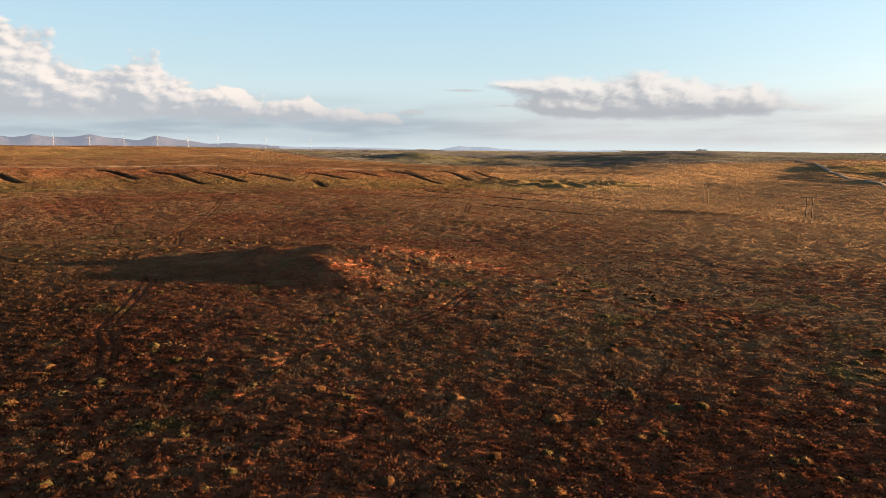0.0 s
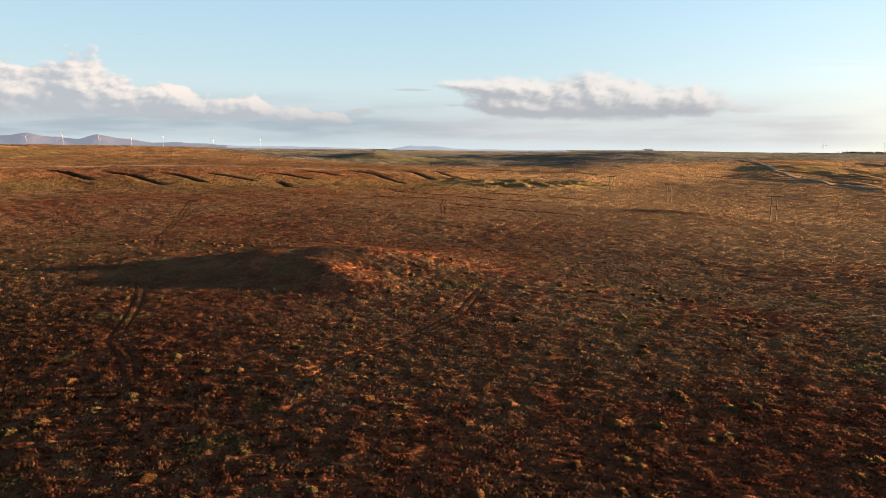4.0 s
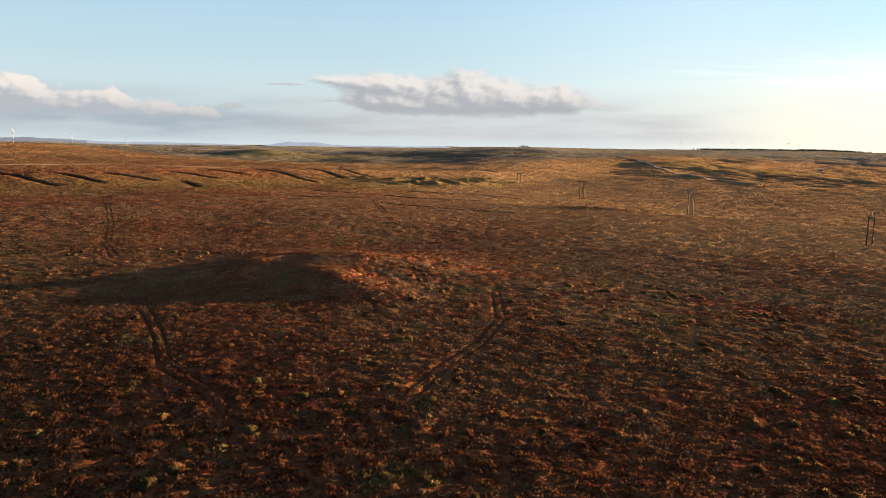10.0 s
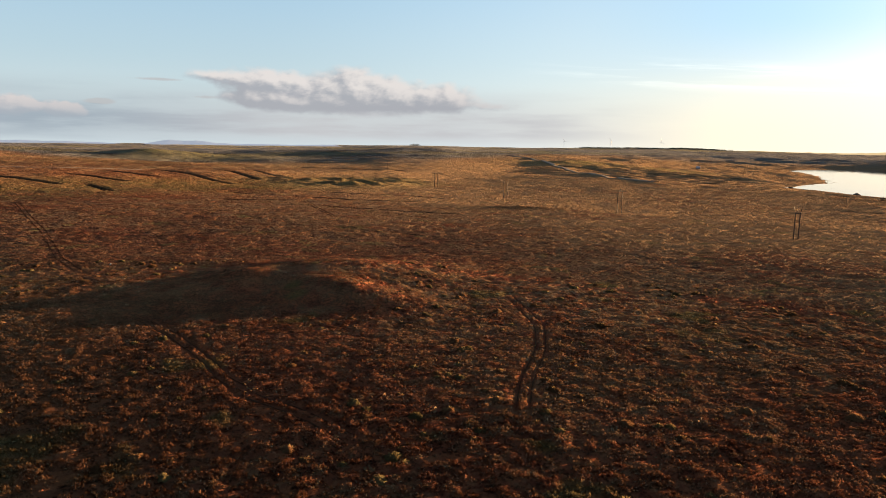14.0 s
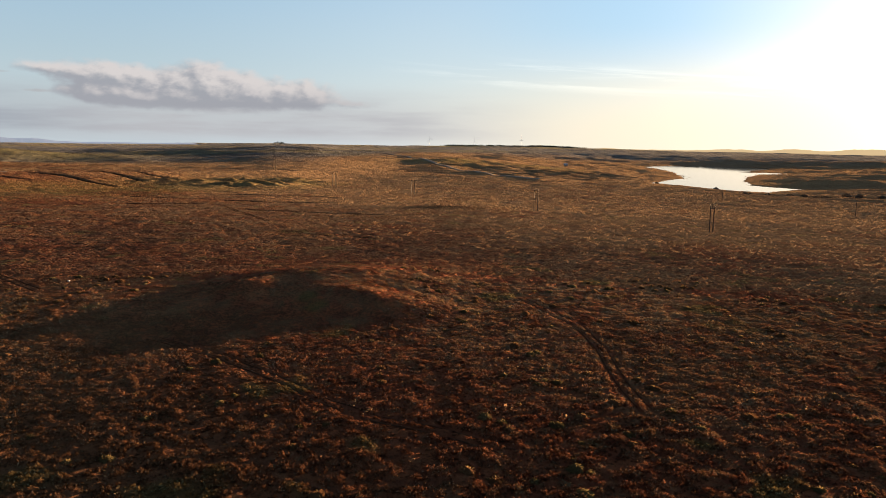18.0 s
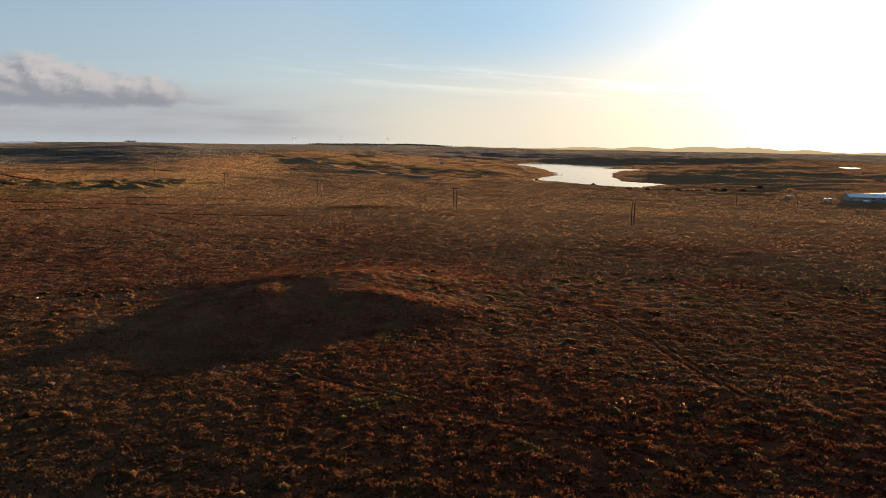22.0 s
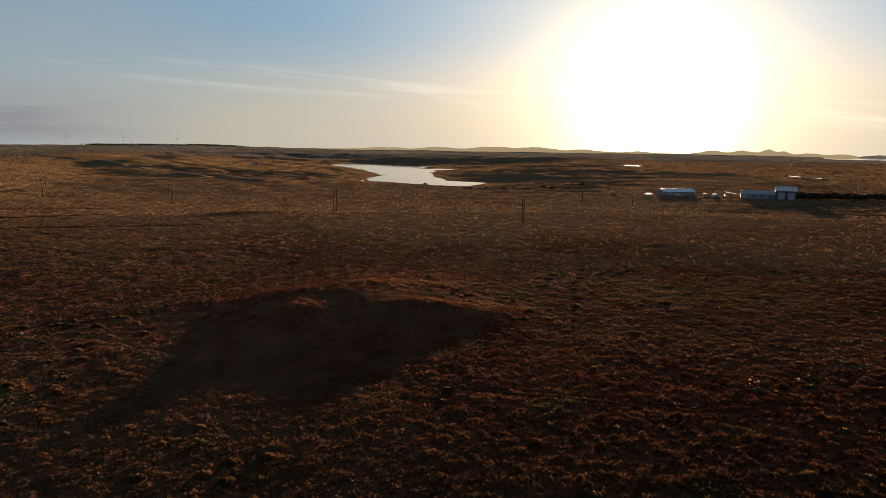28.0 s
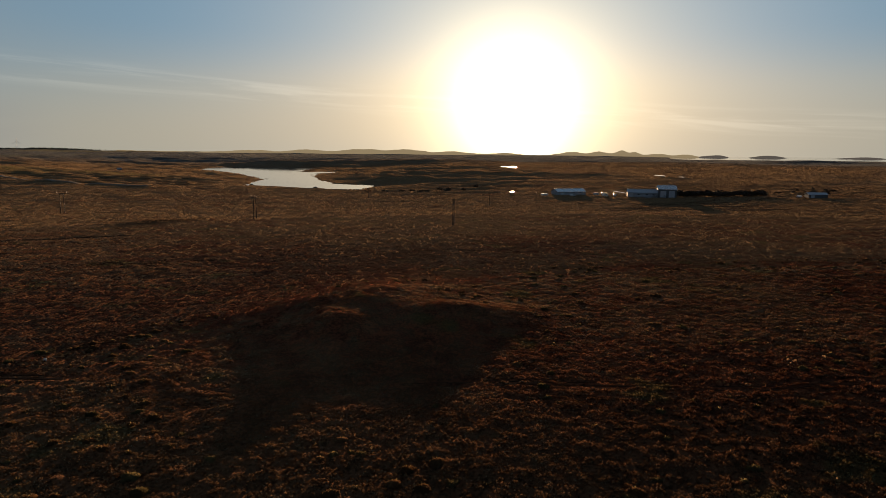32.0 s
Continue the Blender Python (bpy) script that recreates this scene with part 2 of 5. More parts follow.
def cover_material(name, sheen):
    """Dense heather and moor grass; the tint comes with the mesh, twigs and stalks are finer."""
    m, n, bsdf = material(name)
    pos = n.add("ShaderNodeTexCoord").outputs["Object"]
    tint = n.add("ShaderNodeAttribute", attribute_name="tint").outputs["Color"]
    clump, twig = n.noise(pos, 2.3, 4.0, 0.65), n.noise(pos, 8.0, 4.0, 0.75)
    both = n.math("MULTIPLY_ADD", twig, 0.6, n.math("MULTIPLY", clump, 0.4))
    col = n.mix(n.ramp(both, 0.34, 0.66), n.mix(1.0, tint, (0.60, 0.57, 0.57), "MULTIPLY"), n.mix(1.0, tint, (1.35, 1.35, 1.3), "MULTIPLY"))
    n.put(bsdf.inputs["Base Color"], col)
    bsdf.inputs["Roughness"].default_value = 1.0
    bsdf.inputs["Diffuse Roughness"].default_value = 0.2
    bsdf.inputs["Specular IOR Level"].default_value = 0.0
    bsdf.inputs["Sheen Weight"].default_value, bsdf.inputs["Sheen Roughness"].default_value = sheen, 0.4
    n.put(bsdf.inputs["Sheen Tint"], n.mix(1.0, col, (2.4, 2.6, 2.6), "MULTIPLY"))
    b = n.add("ShaderNodeBump")
    b.inputs["Strength"].default_value, b.inputs["Distance"].default_value = 1.0, 0.5
    n.put(b.inputs["Height"], n.math("MULTIPLY_ADD", twig, 0.8, clump))
    n.put(bsdf.inputs["Normal"], b.outputs[0])
    return m


def water_material(name, ripple, scale):
    m, n, bsdf = material(name)
    pos = n.add("ShaderNodeTexCoord").outputs["Object"]
    bsdf.inputs["Base Color"].default_value = (0.012, 0.018, 0.024, 1)
    bsdf.inputs["Roughness"].default_value = 0.05
    bsdf.inputs["IOR"].default_value = 1.33
    bsdf.inputs["Specular IOR Level"].default_value = 0.5
    b = n.add("ShaderNodeBump")
    b.inputs["Strength"].default_value, b.inputs["Distance"].default_value = ripple, 0.1
    n.put(b.inputs["Height"], n.noise(pos, scale, 3.0))
    n.put(bsdf.inputs["Normal"], b.outputs[0])
    return m


def tuft_material():
    """Dry blades that let some of the low sun through; each tuft has its own tint."""
    m, n, bsdf = material("dry_blades")
    tint = n.add("ShaderNodeAttribute", attribute_name="tint").outputs["Color"]
    n.put(bsdf.inputs["Base Color"], tint)
    bsdf.inputs["Roughness"].default_value = 1.0
    bsdf.inputs["Diffuse Roughness"].default_value = 1.0
    bsdf.inputs["Specular IOR Level"].default_value = 0.0
    thin = n.add("ShaderNodeBsdfTranslucent")
    n.put(thin.inputs["Color"], tint)
    both = n.add("ShaderNodeMixShader")
    both.inputs[0].default_value = 0.45
    n.put(both.inputs[1], bsdf.outputs[0])
    n.put(both.inputs[2], thin.outputs[0])
    out = [k for k in m.node_tree.nodes if k.bl_idname == "ShaderNodeOutputMaterial"][0]
    n.put(out.inputs[0], both.outputs[0])
    return m


def sprig_material(name, through_light, airy, facing):
    """Heather sprigs and dry stalks, a tint for each; some light comes through them and between their twigs."""
    m, n, bsdf = material(name)
    pos = n.add("ShaderNodeTexCoord").outputs["Object"]
    tint = n.add("ShaderNodeAttribute", attribute_name="tint").outputs["Color"]
    twig = n.noise(pos, 9.0, 3.0, 0.7)
    col = n.mix(n.ramp(twig, 0.35, 0.65), n.mix(1.0, tint, (0.55, 0.52, 0.52), "MULTIPLY"), n.mix(1.0, tint, (1.2, 1.2, 1.15), "MULTIPLY"))
    n.put(bsdf.inputs["Base Color"], col)
    bsdf.inputs["Roughness"].default_value = 0.75
    bsdf.inputs["Diffuse Roughness"].default_value = 0.3
    bsdf.inputs["Specular IOR Level"].default_value = 0.0
    # the many fine shoots of a sprig face every way, most of them upwards
    lean = n.add("ShaderNodeVectorMath", operation="MULTIPLY_ADD")
    n.put(lean.inputs[0], n.add("ShaderNodeNewGeometry").outputs["Normal"])
    lean.inputs[1].default_value, lean.inputs[2].default_value = (facing, facing, facing), (0, 0, 1 - facing)
    even = n.add("ShaderNodeVectorMath", operation="NORMALIZE")
    n.put(even.inputs[0], lean.outputs[0])
    n.put(bsdf.inputs["Normal"], even.outputs[0])
    thin = n.add("ShaderNodeBsdfTranslucent")
    n.put(thin.inputs["Color"], col)
    both = n.add("ShaderNodeMixShader")
    both.inputs[0].default_value = through_light
    n.put(both.inputs[1], bsdf.outputs[0])
    n.put(both.inputs[2], thin.outputs[0])
    out = [k for k in m.node_tree.nodes if k.bl_idname == "ShaderNodeOutputMaterial"][0]
    n.put(out.inputs[0], both.outputs[0])
    if airy:
        gap = n.ramp(n.noise(pos, 14.0, 3.0, 0.7), 0.62, 0.40, 0.0, airy)
        open_air = n.add("ShaderNodeBsdfTransparent")
        loose = n.add("ShaderNodeMixShader")
        n.put(loose.inputs[0], gap)
        n.put(loose.inputs[1], both.outputs[0])
        n.put(loose.inputs[2], open_air.outputs[0])
        n.put(out.inputs[0], loose.outputs[0])
    return m


# own colour, then the glow that stands in for haze
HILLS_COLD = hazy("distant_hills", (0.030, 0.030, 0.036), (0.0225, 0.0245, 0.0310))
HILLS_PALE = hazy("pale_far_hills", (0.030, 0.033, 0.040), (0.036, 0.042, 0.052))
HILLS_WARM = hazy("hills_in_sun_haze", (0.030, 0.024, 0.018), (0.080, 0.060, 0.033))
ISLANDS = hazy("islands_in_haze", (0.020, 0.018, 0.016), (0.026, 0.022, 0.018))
PEAT = plain("trodden_peat", (0.048, 0.026, 0.016), 1.0, spread=0.5, scale=1.5, gloss=0.0)
MOOR = ground_material()
COVER = cover_material("heather_cover", 0.18)
TUSSOCK = cover_material("pale_tussock", 0.7)
SPRIGS = sprig_material("moor_sprigs", 0.5, 0.0, 0.45)
SPRIGS_NEAR = sprig_material("heather_sprigs", 0.4, 0.7, 0.28)
BLADES = tuft_material()
NEEDLES = plain("dark_conifer", (0.016, 0.022, 0.012), 0.9, spread=0.4, scale=0.3, bump=0, gloss=0.02)
SCRUB = plain("leafless_scrub", (0.045, 0.032, 0.022), 0.95, spread=0.5, scale=0.8, bump=0)
BARK = plain("bark", (0.05, 0.04, 0.03), 0.9)
CARPAINT = plain("white_vehicle_paint", (0.52, 0.53, 0.54), 0.15, 0.0, spread=0.05, bump=0)
GLASS_DARK = plain("dark_window_glass", (0.02, 0.022, 0.025), 0.08, bump=0)
TYRE = plain("black_rubber", (0.02, 0.02, 0.02), 0.9)
LAKE = water_material("lake_water", 0.03, 0.5)
SEA = water_material("sea_water", 0.4, 0.15)
WOOD = plain("creosoted_wood", (0.060, 0.042, 0.030), 0.85, scale=1.2)
IRON = plain("rusty_iron", (0.09, 0.07, 0.06), 0.75, 0.2)
PORCELAIN = plain("porcelain", (0.16, 0.09, 0.06), 0.3)
WHITE = plain("white_turbine_paint", (0.20, 0.21, 0.23), 0.4, spread=0.06, scale=0.2, bump=0)
ROOF = plain("corrugated_roof_sheet", (0.50, 0.52, 0.56), 0.22, 0.8, scale=0.4)
ROOF_DARK = plain("weathered_roof_sheet", (0.30, 0.33, 0.38), 0.5, 0.2, scale=0.4)
WALL = plain("rendered_wall", (0.25, 0.25, 0.26), 0.8, scale=0.5)
WALL_DARK = plain("dark_cladding", (0.09, 0.09, 0.095), 0.7, scale=0.5)
DOOR = plain("pale_metal_door", (0.38, 0.39, 0.42), 0.5, 0.2, scale=0.5)
GRAVEL = plain("road_gravel", (0.20, 0.165, 0.13), 1.0, scale=0.2, gloss=0.0)
STONE = plain("pale_stone", (0.55, 0.53, 0.50), 0.9)

# ---------------------------------------------------------------- the lie of the land
def lattice(ix, iy, seed):
    h = (ix.astype(np.int64) * 374761393 + iy.astype(np.int64) * 668265263 + seed * 1442695041) & 0xFFFFFFFF
    h = ((h ^ (h >> 13)) * 1274126177) & 0xFFFFFFFF
    return ((h ^ (h >> 16)) & 0xFFFF) / 32767.5 - 1.0


def vnoise(x, y, size, seed=0):
    x, y = x / size, y / size
    ix, iy = np.floor(x), np.floor(y)
    fx, fy = x - ix, y - iy
    fx, fy = fx * fx * fx * (fx * (fx * 6 - 15) + 10), fy * fy * fy * (fy * (fy * 6 - 15) + 10)
    a, b = lattice(ix, iy, seed), lattice(ix + 1, iy, seed)
    c, d = lattice(ix, iy + 1, seed), lattice(ix + 1, iy + 1, seed)
    return (a * (1 - fx) + b * fx) * (1 - fy) + (c * (1 - fx) + d * fx) * fy


def fbm(x, y, size, octaves=4, seed=0, gain=0.5):
    total, amp = 0.0, 1.0
    for i in range(octaves):
        total = total + amp * vnoise(x + 17.3 * i, y - 9.1 * i, size / 2**i, seed + i)
        amp *= gain
    return total


def step(v, lo, hi):
    s = np.clip((v - lo) / (hi - lo), 0, 1)
    return s * s * (3 - 2 * s)


def to_line(x, y, points):
    """Distance to a line of points, the side (positive to its right) and the share of its length."""
    best, side, along = np.full(np.shape(x), 1e9), np.zeros(np.shape(x)), np.zeros(np.shape(x))
    count = len(points) - 1
    for i in range(count):
        (ax, ay), (bx, by) = points[i], points[i + 1]
        ux, uy = bx - ax, by - ay
        s = np.clip(((x - ax) * ux + (y - ay) * uy) / (ux * ux + uy * uy), 0, 1)
        dx, dy = x - ax - s * ux, y - ay - s * uy
        d = np.hypot(dx, dy)
        nearer = d < best
        best = np.where(nearer, d, best)
        side = np.where(nearer, np.sign(dx * uy - dy * ux), side)
        along = np.where(nearer, (i + s) / count, along)
    return best, side, along


def inside(x, y, loop):
    odd = np.zeros(np.shape(x), bool)
    for (ax, ay), (bx, by) in zip(loop, loop[1:] + loop[:1]):
        odd ^= ((ay > y) != (by > y)) & (x < (bx - ax) * (y - ay) / (by - ay + 1e-9) + ax)
    return odd


def knob(x, y, cx, cy, along, across, turn, height, sharp=2.0):
    """A rounded hill; turn in degrees from the x axis."""
    c, s = math.cos(radians(turn)), math.sin(radians(turn))
    u, v = ((x - cx) * c + (y - cy) * s) / along, ((y - cy) * c - (x - cx) * s) / across
    return height * np.exp(-((u * u + v * v) ** (sharp / 2)))


LAKE_Z, SEA_Z = -17.4, -14.0
LAKE_SHORE = [(1110, 990), (1012, 872), (914, 771), (760, 636), (742, 624), (690, 607), (603, 566), (594, 518), (579, 470), (570, 428), (572, 402),
              (669, 411), (672, 447), (684, 484), (782, 556), (888, 617), (1003, 665), (1090, 658), (1085, 705), (1066, 735), (1191, 782), (1320, 815),
              (1390, 935), (1350, 1040), (1215, 1040)]
HAGS = [[(-277, 420), (-253, 401), (-229, 381)], [(-229, 453), (-208, 446), (-180, 419)], [(-194, 458), (-169, 446), (-135, 408)], [(-163, 465), (-140, 452), (-117, 427)],
        [(-132, 472), (-113, 465), (-91, 448)], [(-100, 498), (-79, 490), (-58, 475)], [(-83, 528), (-58, 518), (-40, 506)], [(-46, 554), (-18, 528), (6, 492)],
        [(-15, 583), (13, 559), (27, 518)], [(27, 639), (36, 574), (46, 543)], [(-82, 464), (-72, 440), (-64, 405)], [(5, 655), (45, 705), (110, 722), (152, 692), (190, 668)],
        [(20, 690), (75, 752), (142, 706), (200, 664)]]
# low peat faces along old drains, their open side to the west
DRAINS = [[(-10, 422), (20, 383), (48, 356), (92, 344)], [(45, 420), (75, 408), (98, 392), (114, 368)], [(23, 316), (45, 297), (72, 277)], [(-19, 354), (-1, 352), (19, 351)]]
DRAINS += [[(288 + 13 * k, 132 - 6 * k), (312 + 13 * k, 74), (338 + 13 * k, 8 + 9 * k)] for k in range(6)]
STRIPS = [[(330 + 17 * k, 720 + 14 * k), (430 + 17 * k, 640 + 15 * k), (560 + 14 * k, 575 + 16 * k)] for k in range(0, 9)]
# name, place, half sizes, turn and level of the small waters beyond the farm
PONDS = [(1170, 352, 14, 40, -73, -5.2), (822, 84, 5, 24, -80, -5.3), (797, 58, 3, 12, -84, -5.8), (424, 244, 2.5, 11, 24, -8.2)]
RUTS = [[(-53, 129), (-49.2, 120.6), (-46.2, 110.5), (-43.4, 99), (-41.3, 87.5), (-36, 79), (-33, 71)],
        [(12.5, 124), (9, 112), (6.5, 103), (-0.5, 91), (-7.5, 82.5), (-11.3, 77), (-15, 71)],
        [(-98, 338), (-87, 282), (-77, 237), (-69, 192), (-63, 171)], [(22, 346), (17, 300), (15, 262)]]

ROAD = [(718, 1405), (657, 1215), (560, 1010), (490, 885), (458, 800), (432, 725), (418, 680), (405, 620), (396, 564), (390, 518)]
TRACK = [(-400, 390), (-279, 447), (-195, 503), (-146, 521), (-92, 533), (-40, 545)]


def far_haze(x, y):
    """One over the low country behind the brown moor, where distance haze is put into the colour."""
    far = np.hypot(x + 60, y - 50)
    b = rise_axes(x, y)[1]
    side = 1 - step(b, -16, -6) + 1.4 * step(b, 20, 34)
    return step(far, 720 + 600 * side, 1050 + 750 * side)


def rise_axes(x, y):
    u = (x + 300) * -0.439 + (y - 300) * 0.898
    bearing = np.degrees(np.arctan2(x + 40, y))
    return u, bearing


def height(x, y):
    x, y = np.asarray(x, float), np.asarray(y, float)
    far = np.hypot(x + 60, y - 50)
    z = -8.3 * step(x + 0.28 * (y - 280), -110, 290)
    z = z - 2.0 * (1 - step(y, 165, 300)) * (1 - step(x, -5, 110))
    z = z + 0.28 * fbm(x, y, 60, 3, 5)
    # bank and rising plateau to the north-west
    u, b = rise_axes(x, y)
    lip = u + 14 * vnoise(x, y, 70, 8)
    z = z + 7.5 * step(lip, 10, 120) * (1 - step(b, 17, 30))
    z = z + 0.0072 * (1 + 0.55 * step(b, -14, -30)) * np.clip(u - 110, 0, 1500) * (1 - step(b, -22, 6)) * (1 - 0.9 * step(far, 1480, 2000))
    z = z + (8 + 0.002 * np.clip(far - 700, 0, 2000)) * step(far, 620, 1000) * step(b, 10, 24) * (1 - step(b, 42, 66))
    # rolling country further off
    z = z + (fbm(x, y, 420, 4, 21) * 2.6 + fbm(x, y, 140, 3, 31) * 1.0) * step(far, 520, 1000)
    z = z + (1 - np.abs(fbm(x, y, 210, 3, 37))) * 1.3 * step(far, 650, 1100) * step(vnoise(x, y, 600, 38), -0.3, 0.3)
    z = z + 1.0 * fbm(x * 1.0 + 0.2 * y, y * 0.38, 170, 4, 27) * step(far, 600, 1000)
    # grassy knolls on the bank
    for cx, cy, r, h in ((84, 505, 12, 4), (62, 520, 15, 3.5), (105, 512, 13, 4), (128, 530, 16, 5), (48, 540, 14, 3), (100, 545, 20, 5), (150, 560, 24, 5)):
        z = z + knob(x, y, cx, cy, r * 1.3, r, 25, h * 0.5) * (1 + 0.5 * vnoise(x, y, 7, 3) + 0.3 * vnoise(x, y, 3, 6))
    z = z + knob(x, y, -40, 1137, 80, 55, 0, 13) + knob(x, y, 60, 1150, 130, 60, 0, 5)
    z = z + knob(x, y, 532, 882, 70, 45, 30, 3.5) + knob(x, y, 640, 790, 65, 40, 20, 2.5) + knob(x, y, 430, 960, 80, 50, 10, 2)
    z = z + knob(x, y, 600, 1590, 170, 90, -22, 6) * (1 + 0.2 * vnoise(x, y, 60, 11)) + knob(x, y, 472, 290, 62, 22, -52, 2.2)
    # the mound: a curved crest, a round knob on its western flank and a long lobe to the south
    crest = -15 - 0.012 * (y - 144) ** 2 * (y > 144) + 0.8 * vnoise(x, y, 9, 88)
    flank = np.where(x < crest, np.exp(-np.abs((x - crest) / 12.5) ** 2.4), np.exp(-np.abs((x - crest) / 27) ** 2))
    z = z + 3.85 * flank * np.exp(-np.abs((y - 149) / np.where(y < 149, 15, 17)) ** 2)
    z = z + knob(x, y, -32.5, 147.5, 6.5, 5.5, 20, 2.9) + knob(x, y, -18, 131, 13, 6.5, -42, 2.2)
    z = z + 0.25 * vnoise(x, y, 4.5, 89) * np.exp(-(((x + 24) / 26) ** 2 + ((y - 143) / 24) ** 2))
    z = z + knob(x, y, 123, 303, 22, 9, -20, 1.0)
    # lake basin
    dist, _, _ = to_line(x, y, LAKE_SHORE + LAKE_SHORE[:1])
    wet = inside(x, y, LAKE_SHORE)
    gentle = step(x, 640, 800)
    rim = LAKE_Z + 0.25 + (0.03 - 0.012 * gentle) * dist + 0.0001 * (1 - 0.6 * gentle) * dist**2 + (1.6 * fbm(x, y, 55, 3, 91) + 0.7 * vnoise(x, y, 14, 92)) * step(dist, 3, 50)
    z = np.where(wet, LAKE_Z - np.minimum(0.06 * dist, 3), np.minimum(z, rim + 0.4 * vnoise(x, y, 40, 4) * step(dist, 5, 60)))
    # hills round the lake
    back = knob(x, y, 1510, 995, 150, 120, -60, 8) + knob(x, y, 1640, 720, 170, 110, -65, 6) + knob(x, y, 770, 412, 95, 85, -65, 5) + knob(x, y, 950, 465, 130, 90, -65, 4.5)
    z = z + back * (1 + 0.25 * fbm(x, y, 45, 3, 93)) * step(dist, 8, 75) * (1 - wet)
    # hills against the sky
    z = z + knob(x, y, 2680, 3560, 750, 200, -52, 9)
    z = z + knob(x, y, 2334, 2113, 260, 120, -40, 6) + knob(x, y, 1750, 1050, 420, 180, -55, 2.5)
    # the sea to the east
    coast = np.degrees(np.arctan2(x + 60, y - 50))
    z = z + (-12.0 - z) * step(far, 1900, 3000) * step(coast, 84, 91)
    z = z - 8 * step(far, 3150, 3500) * step(coast, 90, 93)
    z = z + knob(x, y, 2300, -390, 160, 110, -80, 9)
    # cuttings
    for h in HAGS:
        d, side, s = to_line(x, y, h)
        fade = step(s, 0.0, 0.4) * (1 - step(s, 0.93, 1.0))
        v = d * side
        broad = 1 + 1.6 * step(far, 560, 720)
        z = z - 1.15 * broad ** 0.6 * fade * step(v, -0.4 * broad, 0.7 * broad) * (1 - step(v, 1.3 * broad, 5.5 * broad))
    for h in DRAINS:
        d, side, s = to_line(x, y, h)
        v = d * side
        z = z - 0.95 * step(s, 0.0, 0.15) * (1 - step(s, 0.85, 1.0)) * step(v, -0.5, 0.6) * (1 - step(v, 1.2, 5.0))
    for h in STRIPS:
        d, _, s = to_line(x, y, h)
        z = z - 0.9 * (1 - step(d, 1.5, 4.5))
    for px, py, pa, pb, turn, level in PONDS:
        q = knob(x, y, px, py, pa * 2.2, pb * 2.2, turn, 1.0, 4.0)
        z = z * (1 - q) + (level - 0.6 + 3.5 * (1 - q)) * q
    z = z + step(far, 420, 700) * (1 - step(far, 1500, 2400)) * (0.2 * vnoise(x, y, 13, 47) + 0.3 * vnoise(x, y, 29, 48))
    # tussocks
    rough = step(far, 135, 185) * (1 - step(far, 420, 900))
    z = z + rough * (0.24 * np.abs(vnoise(x, y, 3.7, 49)) ** 0.8 + 0.14 * np.abs(vnoise(x, y, 2.1, 50)))
    near = 1 - step(far, 200, 700)
    mid = step(far, 220, 420) * (1 - step(far, 800, 2200))
    z = z + mid * (0.09 * vnoise(x, y, 5.5, 44) + 0.08 * vnoise(x, y, 3.2, 45) + 0.18 * vnoise(x, y, 16, 46))
    z = z + near * (0.055 * vnoise(x, y, 1.5, 41) + 0.04 * vnoise(x, y, 0.8, 42) + 0.035 * vnoise(x, y, 5.0, 43))
    return z


def cover_share(x, y, inset=0.0):
    """Where the thick heather of the near moor lies: one inside it, nothing past its edge."""
    r = np.hypot(x + 80, y - 20)
    b = np.degrees(np.arctan2(x + 80, y - 20))
    return step(r, 43 + inset, 47 + inset) * (1 - step(r, 152 - inset, 170 - inset)) * step(b, -18.5 + inset, -16.5 + inset) * (1 - step(b, 95 - inset, 97.5 - inset))


def cover_swell(x, y):
    """Rounded hummocks of the heather, with creases between; pressed flat in the ruts."""
    swell = 0.17 * np.abs(vnoise(x, y, 1.9, 81)) ** 0.8 + 0.10 * np.abs(vnoise(x, y, 1.0, 82)) ** 0.8 + 0.04 * vnoise(x, y, 0.5, 83)
    for h in RUTS:
        d, _, _ = to_line(x, y, h)
        swell = swell * step(np.abs(d - 0.72), 0.12, 0.5)
    return swell * cover_share(x, y)


